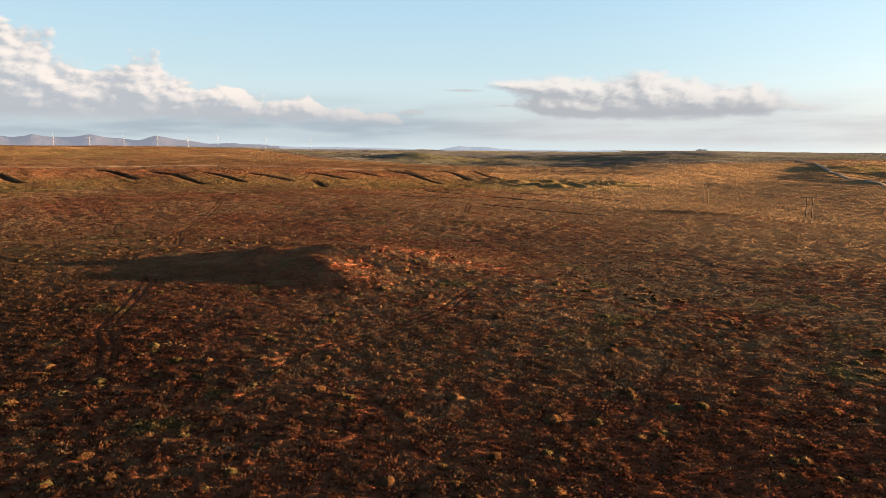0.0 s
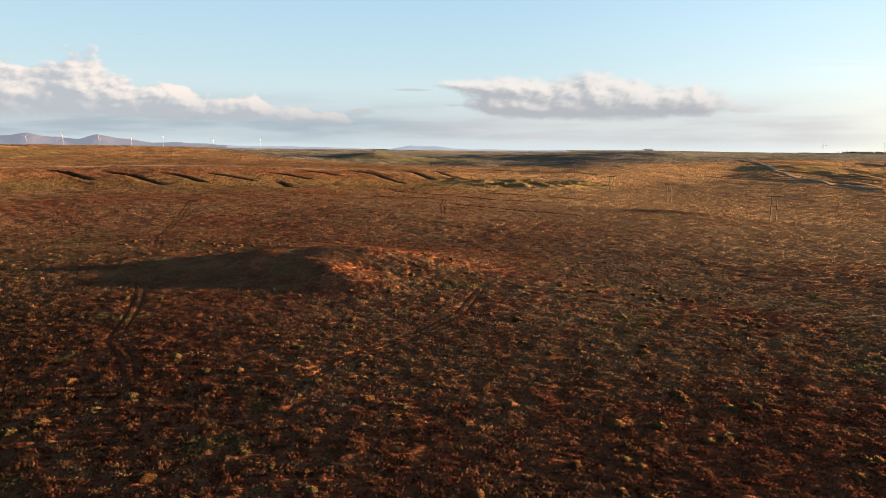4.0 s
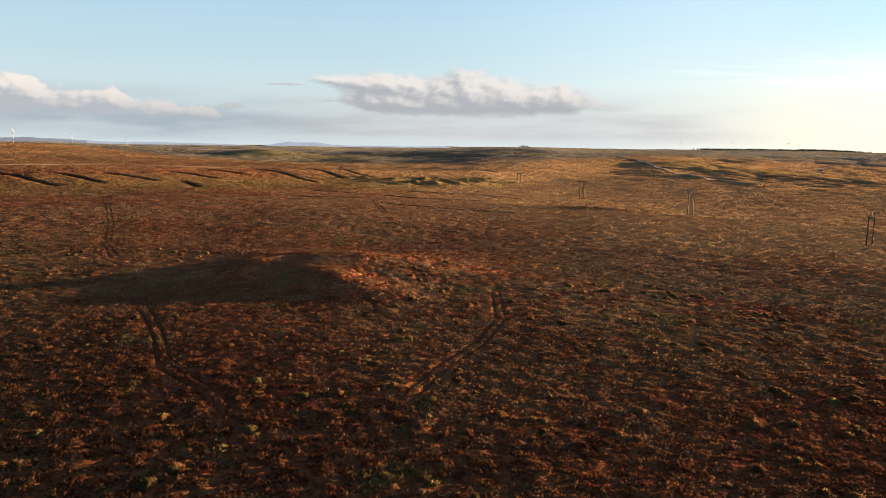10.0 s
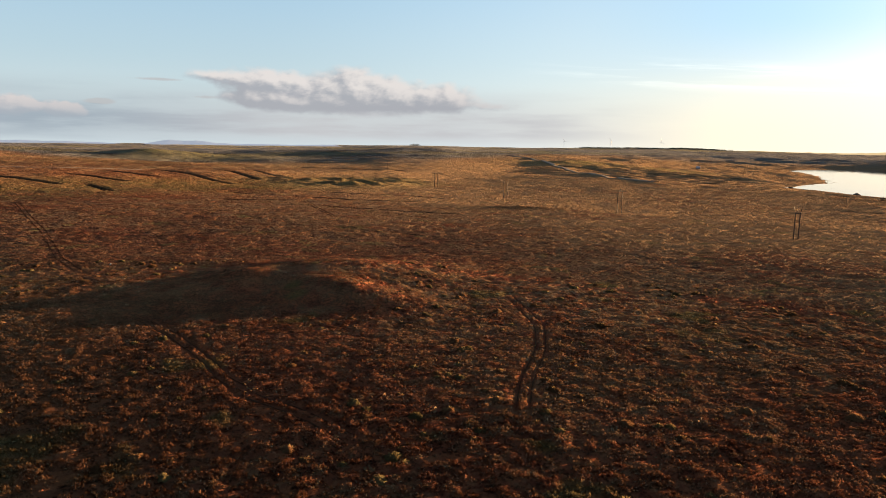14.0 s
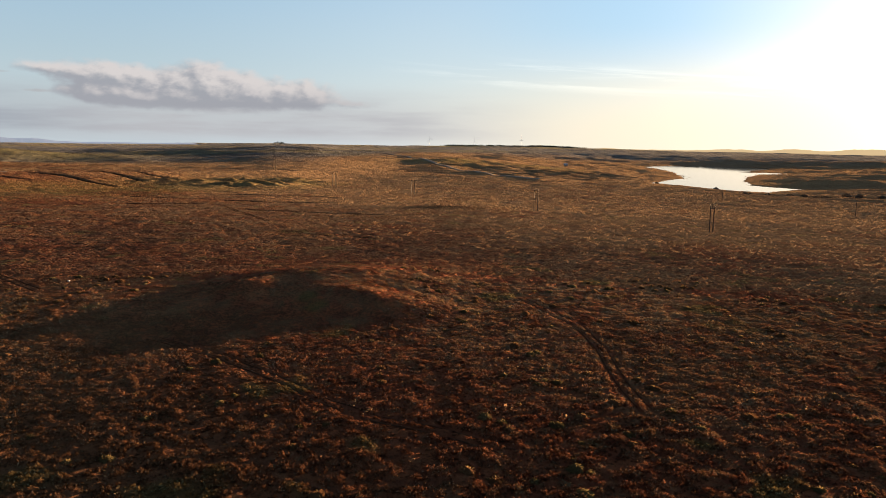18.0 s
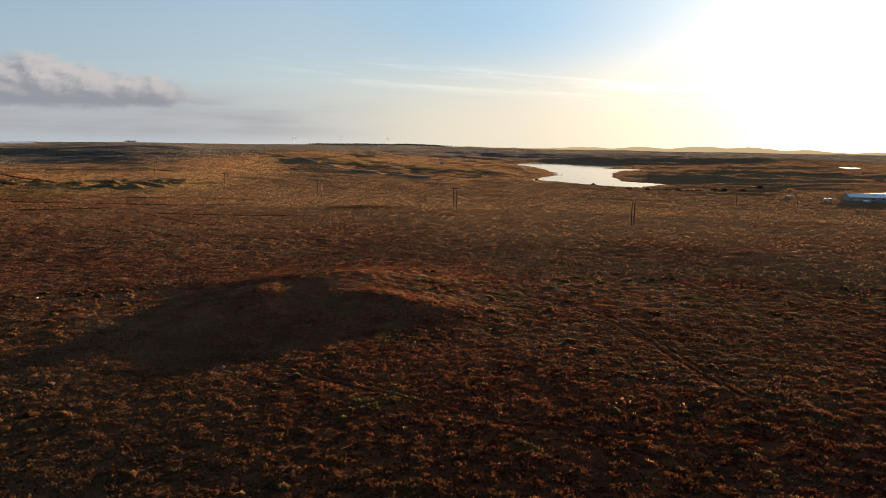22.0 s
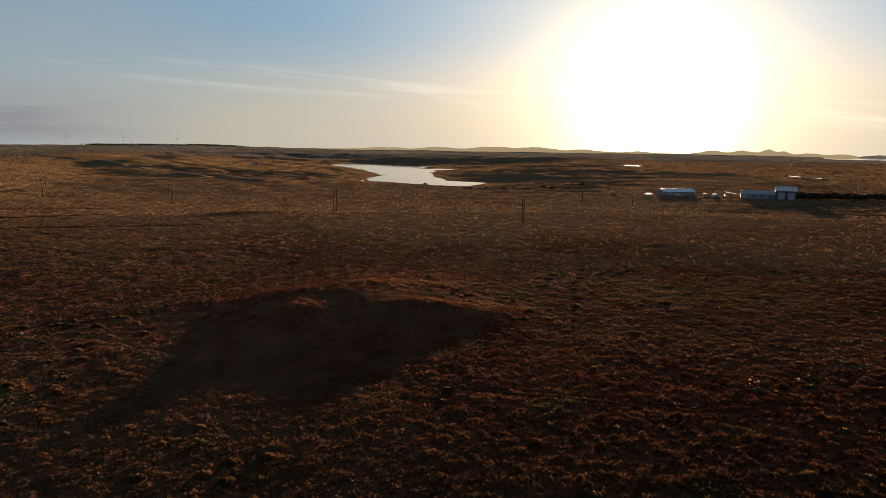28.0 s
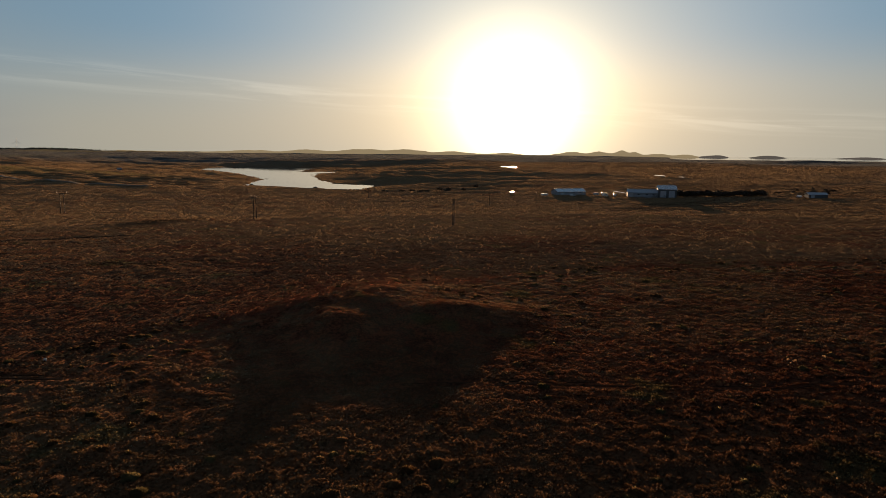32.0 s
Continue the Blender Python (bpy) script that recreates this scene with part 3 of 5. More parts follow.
def make_ground():
    cx, cy = -80.0, 20.0
    fan = np.arange(-50.0, 124.0, 0.32)
    rest = np.linspace(126.0, 308.0, 80)[:-1]
    turn = np.radians(np.concatenate([fan, rest]))
    radii = [3.0, 12.0, 24.0]
    while radii[-1] < 5300:
        r = radii[-1]
        radii.append(r + (2.0 if r < 36 else 0.75 if r < 125 else 1.2 if r < 330 else 1.4 if r < 640 else 3.2 if r < 1000 else 0.0105 * r))
    radii = np.array(radii)
    r, a = np.meshgrid(radii, turn, indexing="ij")
    x, y = cx + r * np.sin(a), cy + r * np.cos(a)
    z = height(x, y) - 0.3 * cover_share(x, y, 2.0)
    # what grows where
    u, b = rise_axes(x, y)
    moss = 0.45 * step(u, -25, 5) * (1 - step(u, 45, 85)) * (1 - step(b, 14, 22)) + 0.5 * step(u, 350, 700) * step(vnoise(x, y, 260, 51), 0.0, 0.5)
    for kx, ky, kr in ((90, 520, 45), (140, 545, 40), (-30, 1137, 90), (40, 1150, 120), (540, 880, 80), (640, 790, 60)):
        moss = np.maximum(moss, 0.8 * np.exp(-(np.hypot(x - kx, y - ky) / kr) ** 2))
    peat = np.zeros_like(x)
    for h in HAGS:
        d, side, s = to_line(x, y, h)
        v = d * side
        peat = np.maximum(peat, step(v, -0.6, 0.2) * (1 - step(v, 1.0, 2.0)) * step(s, 0.0, 0.3) * (1 - step(s, 0.95, 1.0)))
    for h in DRAINS:
        d, side, s = to_line(x, y, h)
        v = d * side
        peat = np.maximum(peat, step(v, -0.9, 0.0) * (1 - step(v, 1.0, 2.2)))
    for h in STRIPS:
        d, _, s = to_line(x, y, h)
        peat = np.maximum(peat, 0.7 * (1 - step(d, 1.5, 4.5)))
    peat = np.maximum(peat, 0.7 * np.exp(-((x - 123) / 24) ** 2 - ((y - 303) / 8) ** 2))
    pale = step(x, -40, 160) * 0.6 + 0.25 * step(u, 70, 150) * (1 - step(b, 0, 20))
    rows, cols = x.shape
    verts = np.stack([x, y, z], -1).reshape(-1, 3)
    i = np.arange(rows - 1)[:, None] * cols
    j = np.arange(cols)[None, :]
    k = (j + 1) % cols
    quads = np.stack([i + j, i + cols + j, i + cols + k, i + k], -1).reshape(-1, 4)[:, ::-1]
    mesh = bpy.data.meshes.new("ground")
    mesh.vertices.add(len(verts))
    mesh.vertices.foreach_set("co", verts.astype(np.float32).ravel())
    mesh.loops.add(quads.size)
    mesh.loops.foreach_set("vertex_index", quads.astype(np.int32).ravel())
    mesh.polygons.add(len(quads))
    mesh.polygons.foreach_set("loop_start", np.arange(0, quads.size, 4, dtype=np.int32))
    mesh.polygons.foreach_set("use_smooth", np.ones(len(quads), bool))
    mesh.update(calc_edges=True)
    # moss, peat and pale grass; the painted haze in alpha
    tint = np.stack([np.clip(moss, 0, 1), np.clip(peat, 0, 1), np.clip(pale, 0, 1), far_haze(x, y)], -1).reshape(-1, 4)
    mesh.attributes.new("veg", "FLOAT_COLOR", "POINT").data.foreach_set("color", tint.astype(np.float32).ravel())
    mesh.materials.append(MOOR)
    return tagged(new("ground", mesh), "rust and gold heather moor with peat cuttings and wheel ruts", "moor", kind="structure")


make_ground()


def H(x, y):
    return float(height(np.array([x]), np.array([y]))[0])


def flat_sheet(name, loop, z, mat, label, category):
    bm = bmesh.new()
    bm.faces.new([bm.verts.new((x, y, z)) for x, y in loop])
    bmesh.ops.triangulate(bm, faces=bm.faces[:])
    bmesh.ops.recalc_face_normals(bm, faces=bm.faces[:])
    if bm.faces[0].normal.z < 0:
        bmesh.ops.reverse_faces(bm, faces=bm.faces[:])
    mesh = bpy.data.meshes.new(name)
    bm.to_mesh(mesh)
    bm.free()
    mesh.materials.append(mat)
    return tagged(new(name, mesh), label, category, kind="structure")


flat_sheet("water_lake", LAKE_SHORE, LAKE_Z, LAKE, "still lake reflecting the pale evening sky", "lake")
flat_sheet("water_sea", [(3000, -5000), (5200, -5000), (5200, 400), (4800, 200), (3300, -60)], SEA_Z, SEA, "grey sea beyond the low islands", "sea")
for px, py, pa, pb, turn, level in PONDS:
    ring = [(pa * math.cos(a) * (1 + 0.15 * math.sin(3 * a)), pb * math.sin(a) * (1 + 0.2 * math.cos(2 * a + 1))) for a in (k * math.pi / 18 for k in range(36))]
    c, s = math.cos(radians(turn)), math.sin(radians(turn))
    flat_sheet("water_pond", [(px + u * c - v * s, py + u * s + v * c) for u, v in ring], level, LAKE, "small pool in the moor shining against the sun", "pond")


def far_ridge(name, bumps, a0, a1, mat, label):
    """Hills on the horizon: bearing, half width in degrees and height of each top."""
    turn = np.arange(a0, a1, 0.12)
    out = np.linspace(-1, 1, 13)
    a, s = np.meshgrid(turn, out)
    top = np.zeros(a.shape)
    for at, wide, tall in bumps:
        top = top + ((tall + 30) * np.exp(-(np.abs(a - at + 0.25 * vnoise(a, s, 1.1, 96)) / (wide * 1.15)) ** 1.7)) ** 4
    top = top ** 0.25 - 32 + 3.0 * fbm(a, s * 2, 1.3, 4, 97, 0.6)
    z = -30 + (top + 30) * (1 - s * s)
    r = 4560 + 420 * s
    x, y = -60 + r * np.sin(np.radians(a)), 50 + r * np.cos(np.radians(a))
    n, w = a.shape
    faces = [(i * w + j, (i + 1) * w + j, (i + 1) * w + j + 1, i * w + j + 1) for i in range(n - 1) for j in range(w - 1)]
    mesh = bpy.data.meshes.new(name)
    mesh.from_pydata(np.stack([x, y, z], -1).reshape(-1, 3).tolist(), [], faces)
    mesh.materials.append(mat)
    return tagged(new(name, mesh), label, "hills", kind="structure")


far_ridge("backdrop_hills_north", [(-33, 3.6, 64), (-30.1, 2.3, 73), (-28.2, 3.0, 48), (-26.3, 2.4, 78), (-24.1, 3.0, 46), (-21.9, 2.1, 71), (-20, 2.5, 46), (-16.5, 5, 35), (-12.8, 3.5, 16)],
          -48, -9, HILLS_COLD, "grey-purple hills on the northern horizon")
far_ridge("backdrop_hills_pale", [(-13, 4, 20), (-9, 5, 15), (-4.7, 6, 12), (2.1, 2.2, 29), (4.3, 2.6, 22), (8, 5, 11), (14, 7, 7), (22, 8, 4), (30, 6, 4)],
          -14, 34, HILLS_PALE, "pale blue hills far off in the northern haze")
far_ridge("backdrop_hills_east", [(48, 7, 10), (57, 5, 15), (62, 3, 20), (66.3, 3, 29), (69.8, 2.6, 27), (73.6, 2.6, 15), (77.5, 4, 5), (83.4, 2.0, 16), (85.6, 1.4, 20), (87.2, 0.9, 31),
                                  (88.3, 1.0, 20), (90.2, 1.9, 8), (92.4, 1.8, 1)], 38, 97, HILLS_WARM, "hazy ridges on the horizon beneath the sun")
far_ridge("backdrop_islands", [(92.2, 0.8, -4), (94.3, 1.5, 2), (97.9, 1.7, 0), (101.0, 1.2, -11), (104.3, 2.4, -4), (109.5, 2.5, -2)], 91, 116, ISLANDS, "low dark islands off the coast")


def ribbon(name, points, wide, lift, mat, label, category):
    """A made way laid along the ground."""
    dense = []
    for (ax, ay), (bx, by) in zip(points, points[1:]):
        n = max(2, int(math.hypot(bx - ax, by - ay) / 5))
        dense += [(ax + (bx - ax) * k / n, ay + (by - ay) * k / n) for k in range(n)]
    for _ in range(12):
        dense = [dense[0]] + [tuple((p[i] + 2 * q[i] + r[i]) / 4 for i in (0, 1)) for p, q, r in zip(dense, dense[1:], dense[2:])] + [dense[-1]]
    bm = bmesh.new()
    last = None
    for (px, py), (qx, qy) in zip(dense, dense[1:]):
        d = math.hypot(qx - px, qy - py) + 1e-6
        nx, ny = (qy - py) / d, -(qx - px) / d
        wob = wide * (1 + 0.2 * noise.noise((px * 0.05, py * 0.05, 3)))
        row = []
        for s, up in ((-1.0, -0.8), (-0.85, 0.0), (0.0, 0.15), (0.85, 0.0), (1.0, -0.8)):
            gx, gy = px + nx * wob / 2 * s, py + ny * wob / 2 * s
            row.append(bm.verts.new((gx, gy, H(gx, gy) + lift + up)))
        if last:
            for i in range(4):
                bm.faces.new((last[i], last[i + 1], row[i + 1], row[i]))
        last = row
    bmesh.ops.recalc_face_normals(bm, faces=bm.faces[:])
    mesh = bpy.data.meshes.new(name)
    bm.to_mesh(mesh)
    bm.free()
    mesh.materials.append(mat)
    return tagged(new(name, mesh), label, category, kind="structure")


ribbon("road", ROAD, 6.5, 0.9, GRAVEL,
       "pale gravel peat road winding over the moor", "road")
ribbon("track", TRACK, 1.8, 0.1, GRAVEL, "narrow pale track above the peat cuttings", "track")


def wheel_ruts(points, seed):
    """Two worn wheel lines pressed into the heather."""
    dense = []
    for (ax, ay), (bx, by) in zip(points, points[1:]):
        n = max(2, int(math.hypot(bx - ax, by - ay) / 0.6))
        dense += [(ax + (bx - ax) * k / n, ay + (by - ay) * k / n) for k in range(n)]
    for _ in range(60):
        dense = [dense[0]] + [tuple((p[i] + 2 * q[i] + r[i]) / 4 for i in (0, 1)) for p, q, r in zip(dense, dense[1:], dense[2:])] + [dense[-1]]
    d = np.array(dense)
    way = np.gradient(d, axis=0)
    way /= np.linalg.norm(way, axis=1)[:, None]
    right = np.stack([way[:, 1], -way[:, 0]], 1)
    k = np.arange(len(d)) * 0.6
    wander = 0.18 * vnoise(k, k * 0 + seed, 5.0, 12)
    taper = np.clip(np.minimum(k, k[-1] - k) / 4.0, 0.1, 1)
    for side in (-1, 1):
        broken = 0.55 + 0.45 * vnoise(k, k * 0 + 9 * side, 3.0, 13)
        wide = (0.10 if k[-1] < 100 else 0.08) * taper * np.clip(broken, 0.3, 1)
        rows = []
        for s, up in ((-1.5, 0.09), (-0.8, 0.03), (0.8, 0.03), (1.5, 0.09)):
            p = d + right * (side * 0.72 + wander + s * wide)[:, None]
            rows.append(np.concatenate([p, (height(p[:, 0], p[:, 1]) + up)[:, None]], 1))
        co = np.stack(rows, 1).reshape(-1, 3)
        n = len(d)
        faces = [(i * 4 + j, i * 4 + j + 1, i * 4 + j + 5, i * 4 + j + 4) for i in range(n - 1) for j in range(3)]
        mesh = bpy.data.meshes.new("wheel_rut")
        mesh.from_pydata(co.tolist(), [], faces)
        mesh.materials.append(PEAT)
        tagged(new("wheel_rut", mesh), "dark wheel rut worn through the heather", "wheel rut", "wheel ruts", kind="structure")


for k, h in enumerate(RUTS):
    wheel_ruts(h, 3.0 * k)

# ---------------------------------------------------------------- building blocks
def mesh_of(name, bm, mat):
    mesh = bpy.data.meshes.new(name)
    bm.to_mesh(mesh)
    bm.free()
    mesh.materials.append(mat)
    return mesh


def part(name, bm, mat, parent, label=""):
    ob = new(name, mesh_of(name, bm, mat))
    ob.parent = parent
    return tagged(ob, label)


def thing(name, x, y, z, turn, label, category, group=""):
    ob = new(name)
    ob.empty_display_size = 0.3
    ob.matrix_world = pose(x, y, z, 0, 0, turn)
    return tagged(ob, label, category, group)


def rod(bm, a, b, ra, rb, sides=10):
    a, b = Vector(a), Vector(b)
    m = Matrix.Translation((a + b) / 2) @ (b - a).to_track_quat("Z", "Y").to_matrix().to_4x4()
    bmesh.ops.create_cone(bm, cap_ends=True, segments=sides, radius1=ra, radius2=rb, depth=(b - a).length, matrix=m)
    return bm


def bar(bm, centre, size, bevel=0.0):
    made = bmesh.ops.create_cube(bm, size=1.0, matrix=Matrix.Translation(centre) @ Matrix.Diagonal((*size, 1)))
    if bevel:
        edges = {e for v in made["verts"] for e in v.link_edges}
        bmesh.ops.bevel(bm, geom=list(edges), offset=bevel, segments=1, affect="EDGES")
    return bm


# ---------------------------------------------------------------- power line
def twin_pole(x, y, turn, tall=10.6, gap=2.6):
    p = thing("power_pole", x, y, H(x, y) - 0.05, turn, "weathered wooden twin power pole with a crossarm", "power pole", "power line poles")
    for s in (-1, 1):
        part("pole", rod(bmesh.new(), (s * gap / 2, 0, -0.8), (s * gap / 2 * 0.97, 0, tall), 0.21, 0.15), WOOD, p)
    part("crossarm", bar(bmesh.new(), (0, 0.2, tall - 0.25), (7.0, 0.2, 0.26), 0.02), WOOD, p)
    part("crossarm", bar(bmesh.new(), (0, -0.2, tall - 0.25), (7.0, 0.14, 0.2), 0.02), WOOD, p)
    part("brace", rod(bmesh.new(), (-gap / 2, 0, tall * 0.58), (gap / 2, 0, tall * 0.58), 0.05, 0.05, 6), IRON, p)
    for s in (-1, 0, 1):
        bm = rod(bmesh.new(), (s * 3.2, 0, tall - 0.12), (s * 3.2, 0, tall + 0.9), 0.07, 0.05, 8)
        for k in range(3):
            rod(bm, (s * 3.2, 0, tall + 0.25 + 0.2 * k), (s * 3.2, 0, tall + 0.33 + 0.2 * k), 0.16, 0.12, 8)
        part("insulator", bm, PORCELAIN, p)
    return p


def section_pole(x, y, turn, tall=9.2, gap=2.5):
    p = thing("section_pole", x, y, H(x, y) - 0.05, turn, "dark twin power pole with splayed arms on peaty ground", "power pole", "power line poles")
    for s in (-1, 1):
        part("pole", rod(bmesh.new(), (s * gap / 2, 0, -0.8), (s * gap / 2 * 1.02, 0, tall), 0.22, 0.16), WOOD, p)
        part("splayed_arm", rod(bmesh.new(), (s * gap / 2, 0, tall - 0.3), (s * (gap / 2 + 1.0), 0, tall + 2.0), 0.12, 0.07, 8), WOOD, p)
    part("crossarm", bar(bmesh.new(), (0, 0, tall - 0.2), (gap + 0.8, 0.22, 0.26), 0.02), WOOD, p)
    part("middle_arm", rod(bmesh.new(), (0, 0, tall - 0.1), (0, 0, tall + 2.1), 0.08, 0.06, 8), WOOD, p)
    part("brace", rod(bmesh.new(), (-gap / 2, 0, tall * 0.4), (gap / 2, 0, tall * 0.4), 0.06, 0.06, 6), WOOD, p)
    return p


section_pole(156.8, 180.7, 4)
for px, py in ((156.8, 278.2), (156.8, 391.3), (160.0, 510.0)):
    twin_pole(px, py, 2)


# ---------------------------------------------------------------- wind turbines
def wind_turbine(x, y, hub, blade, turn, spin):
    p = thing("wind_turbine", x, y, H(x, y), turn, "white three-bladed wind turbine on the skyline", "wind turbine", "wind turbines")
    part("tower", rod(bmesh.new(), (0, 0, -3), (0, 0, hub), hub * 0.014, hub * 0.008, 14), WHITE, p)
    part("nacelle", bar(bmesh.new(), (0, 0.5, hub + hub * 0.02), (hub * 0.05, hub * 0.14, hub * 0.055), hub * 0.012), WHITE, p)
    part("hub", rod(bmesh.new(), (0, -hub * 0.06, hub + hub * 0.02), (0, -hub * 0.11, hub + hub * 0.02), hub * 0.025, hub * 0.012), WHITE, p)
    for k in range(3):
        a = radians(spin + 120 * k)
        way = Vector((math.sin(a), 0, math.cos(a)))
        across = Vector((math.cos(a), 0, -math.sin(a)))
        root = Vector((0, -hub * 0.085, hub + hub * 0.02))
        bm = bmesh.new()
        rings = []
        for s, w, th in ((0.0, 0.010, 0.010), (0.18, 0.024, 0.009), (0.6, 0.014, 0.006), (1.0, 0.004, 0.002)):
            c = root + way * (blade * s)
            rings.append([bm.verts.new(c + across * (hub * w * q) + Vector((0, hub * th * e, 0))) for q, e in ((-0.35, 0), (0.1, -1), (0.65, 0), (0.1, 1))])
        for lo, hi in zip(rings, rings[1:]):
            for i in range(4):
                bm.faces.new((lo[i], lo[(i + 1) % 4], hi[(i + 1) % 4], hi[i]))
        bm.faces.new(rings[-1])
        part("blade", bm, WHITE, p)
    return p


for k, at in enumerate((-29.2, -26.9, -24.6, -22.3, -20.1, -17.9, -14.3, -10.7)):
    wind_turbine(2 + 3500 * math.sin(radians(at)), -5 + 3500 * math.cos(radians(at)), 40, 19, 10 + 9 * k % 25, 47 * k % 120)
for tx, ty, spin in ((2427, 3795, 100), (2681, 3645, 80), (2914, 3457, 0)):
    wind_turbine(tx, ty, 44, 30, -20, spin)


# ---------------------------------------------------------------- the farm
def gable(bm, long, wide, low, high, over=0.0, thick=0.12):
    """Two roof slopes with thickness along x."""
    L, W = long / 2 + over, wide / 2 + over
    drop = (high - low) * over / (wide / 2)
    for s in (-1, 1):
        lower = [bm.verts.new((x, y, z)) for x, y, z in ((-L, s * W, low - drop), (L, s * W, low - drop), (L, 0, high), (-L, 0, high))]
        upper = [bm.verts.new(v.co + Vector((0, 0, thick))) for v in lower]
        bm.faces.new(lower), bm.faces.new(upper[::-1])
        for i in range(4):
            bm.faces.new((lower[i], upper[i], upper[(i + 1) % 4], lower[(i + 1) % 4]))
    bmesh.ops.recalc_face_normals(bm, faces=bm.faces[:])
    return bm


def shell(long, wide, low, high):
    bm = bmesh.new()
    L, W = long / 2, wide / 2
    a = [bm.verts.new(p) for p in ((-L, -W, -1.5), (L, -W, -1.5), (L, W, -1.5), (-L, W, -1.5))]
    b = [bm.verts.new(p) for p in ((-L, -W, low), (L, -W, low), (L, W, low), (-L, W, low))]
    c = [bm.verts.new(p) for p in ((-L, 0, high), (L, 0, high))]
    for f in ((a[0], a[1], b[1], b[0]), (a[2], a[3], b[3], b[2]), (a[1], a[2], b[2], c[1], b[1]), (a[3], a[0], b[0], c[0], b[3]), (b[0], b[1], c[1], c[0]), (b[2], b[3], c[0], c[1])):
        bm.faces.new(f)
    bmesh.ops.recalc_face_normals(bm, faces=bm.faces[:])
    return bm


def barn(x, y, turn, long, wide, low, high, wall, roof, label, doors=(), windows=()):
    b = thing("barn", x, y, H(x, y), turn, label, "barn", "farm buildings")
    part("wall", shell(long, wide, low, high), wall, b)
    r = part("roof", gable(bmesh.new(), long, wide, low, high, 0.35), roof, b)
    bm = bmesh.new()
    bar(bm, (0, 0, high + 0.16), (long + 0.6, 0.4, 0.1), 0.02)
    part("ridge_cap", bm, roof, r)
    for k in range(int(long // 2.4)):
        px = -long / 2 + 1.2 + 2.4 * k
        slope = (high - low) / (wide / 2)
        bm = bmesh.new()
        m = Matrix.Translation((px, -wide / 4, (low + high) / 2 + 0.15)) @ Matrix.Rotation(math.atan(slope), 4, "X")
        bmesh.ops.create_cube(bm, size=1.0, matrix=m @ Matrix.Diagonal((0.09, math.hypot(wide / 2, high - low), 0.07, 1)))
        part("roof_rib", bm, roof, r)
    for dx, dw, dh, mat in doors:
        d = part("door", bar(bmesh.new(), (dx, -wide / 2 - 0.05, dh / 2), (dw, 0.12, dh), 0.02), mat, b, "pale sliding metal door")
        part("door_rail", bar(bmesh.new(), (dx, -wide / 2 - 0.1, dh + 0.08), (dw + 0.5, 0.14, 0.12)), IRON, d)
    for dx, dz, dw, dh in windows:
        w = part("window", bar(bmesh.new(), (dx, -wide / 2 - 0.02, dz), (dw, 0.08, dh)), GLASS_DARK, b)
        part("window_frame", bar(bmesh.new(), (dx, -wide / 2 - 0.06, dz - dh / 2), (dw + 0.2, 0.14, 0.1)), DOOR, w)
    return b


# long sides face the moor to the west
barn(433, 161, -56, 25, 11, 2.6, 4.7, WALL, ROOF, "long low farm shed with a pale metal roof", doors=((-8, 3, 2.3, DOOR),), windows=((2, 1.5, 1.2, 0.8), (8, 1.5, 1.2, 0.8)))
barn(426, 104, -84, 22, 12, 3.4, 5.6, WALL, ROOF_DARK, "low grey barn joined to a taller one", doors=((-8.6, 3.4, 3.0, DOOR),), windows=((-3, 1.9, 1.4, 0.9), (3, 1.9, 1.4, 0.9), (8, 1.9, 1.4, 0.9)))
barn(427, 86, -84, 13.5, 13, 6.2, 8.9, WALL_DARK, ROOF, "tall barn with two pale sliding doors", doors=((-3.0, 4.2, 5.0, DOOR), (3.2, 4.2, 5.0, DOOR)))
barn(466, -26, -80, 14, 8, 2.6, 4.0, WALL_DARK, ROOF_DARK, "small dark shed standing alone by scrub", doors=((-4, 2.6, 2.2, DOOR),))
barn(884, 994, -40, 7, 5, 2.4, 4.2, WALL, ROOF_DARK, "small pale house on the far moor", windows=((-2, 1.5, 0.8, 1.0), (2, 1.5, 0.8, 1.0)))


def lean_to(x, y, turn):
    b = thing("lean_to", x, y, H(x, y), turn, "open lean-to with a sloping pale sheet roof", "lean-to", "farm buildings")
    bm = bmesh.new()
    bmesh.ops.create_cube(bm, size=1.0, matrix=Matrix.Translation((0, 0, 3.3)) @ Matrix.Rotation(radians(-9), 4, "Y") @ Matrix.Diagonal((9.5, 5, 0.14, 1)))
    part("roof", bm, ROOF, b)
    for px, pz in ((-4.3, 2.55), (0, 3.2), (4.3, 3.9)):
        for py in (-2.2, 2.2):
            part("post", bar(bmesh.new(), (px, py, pz / 2 - 0.3), (0.16, 0.16, pz + 0.6), 0.01), WOOD, b)


lean_to(424, 121, 96)


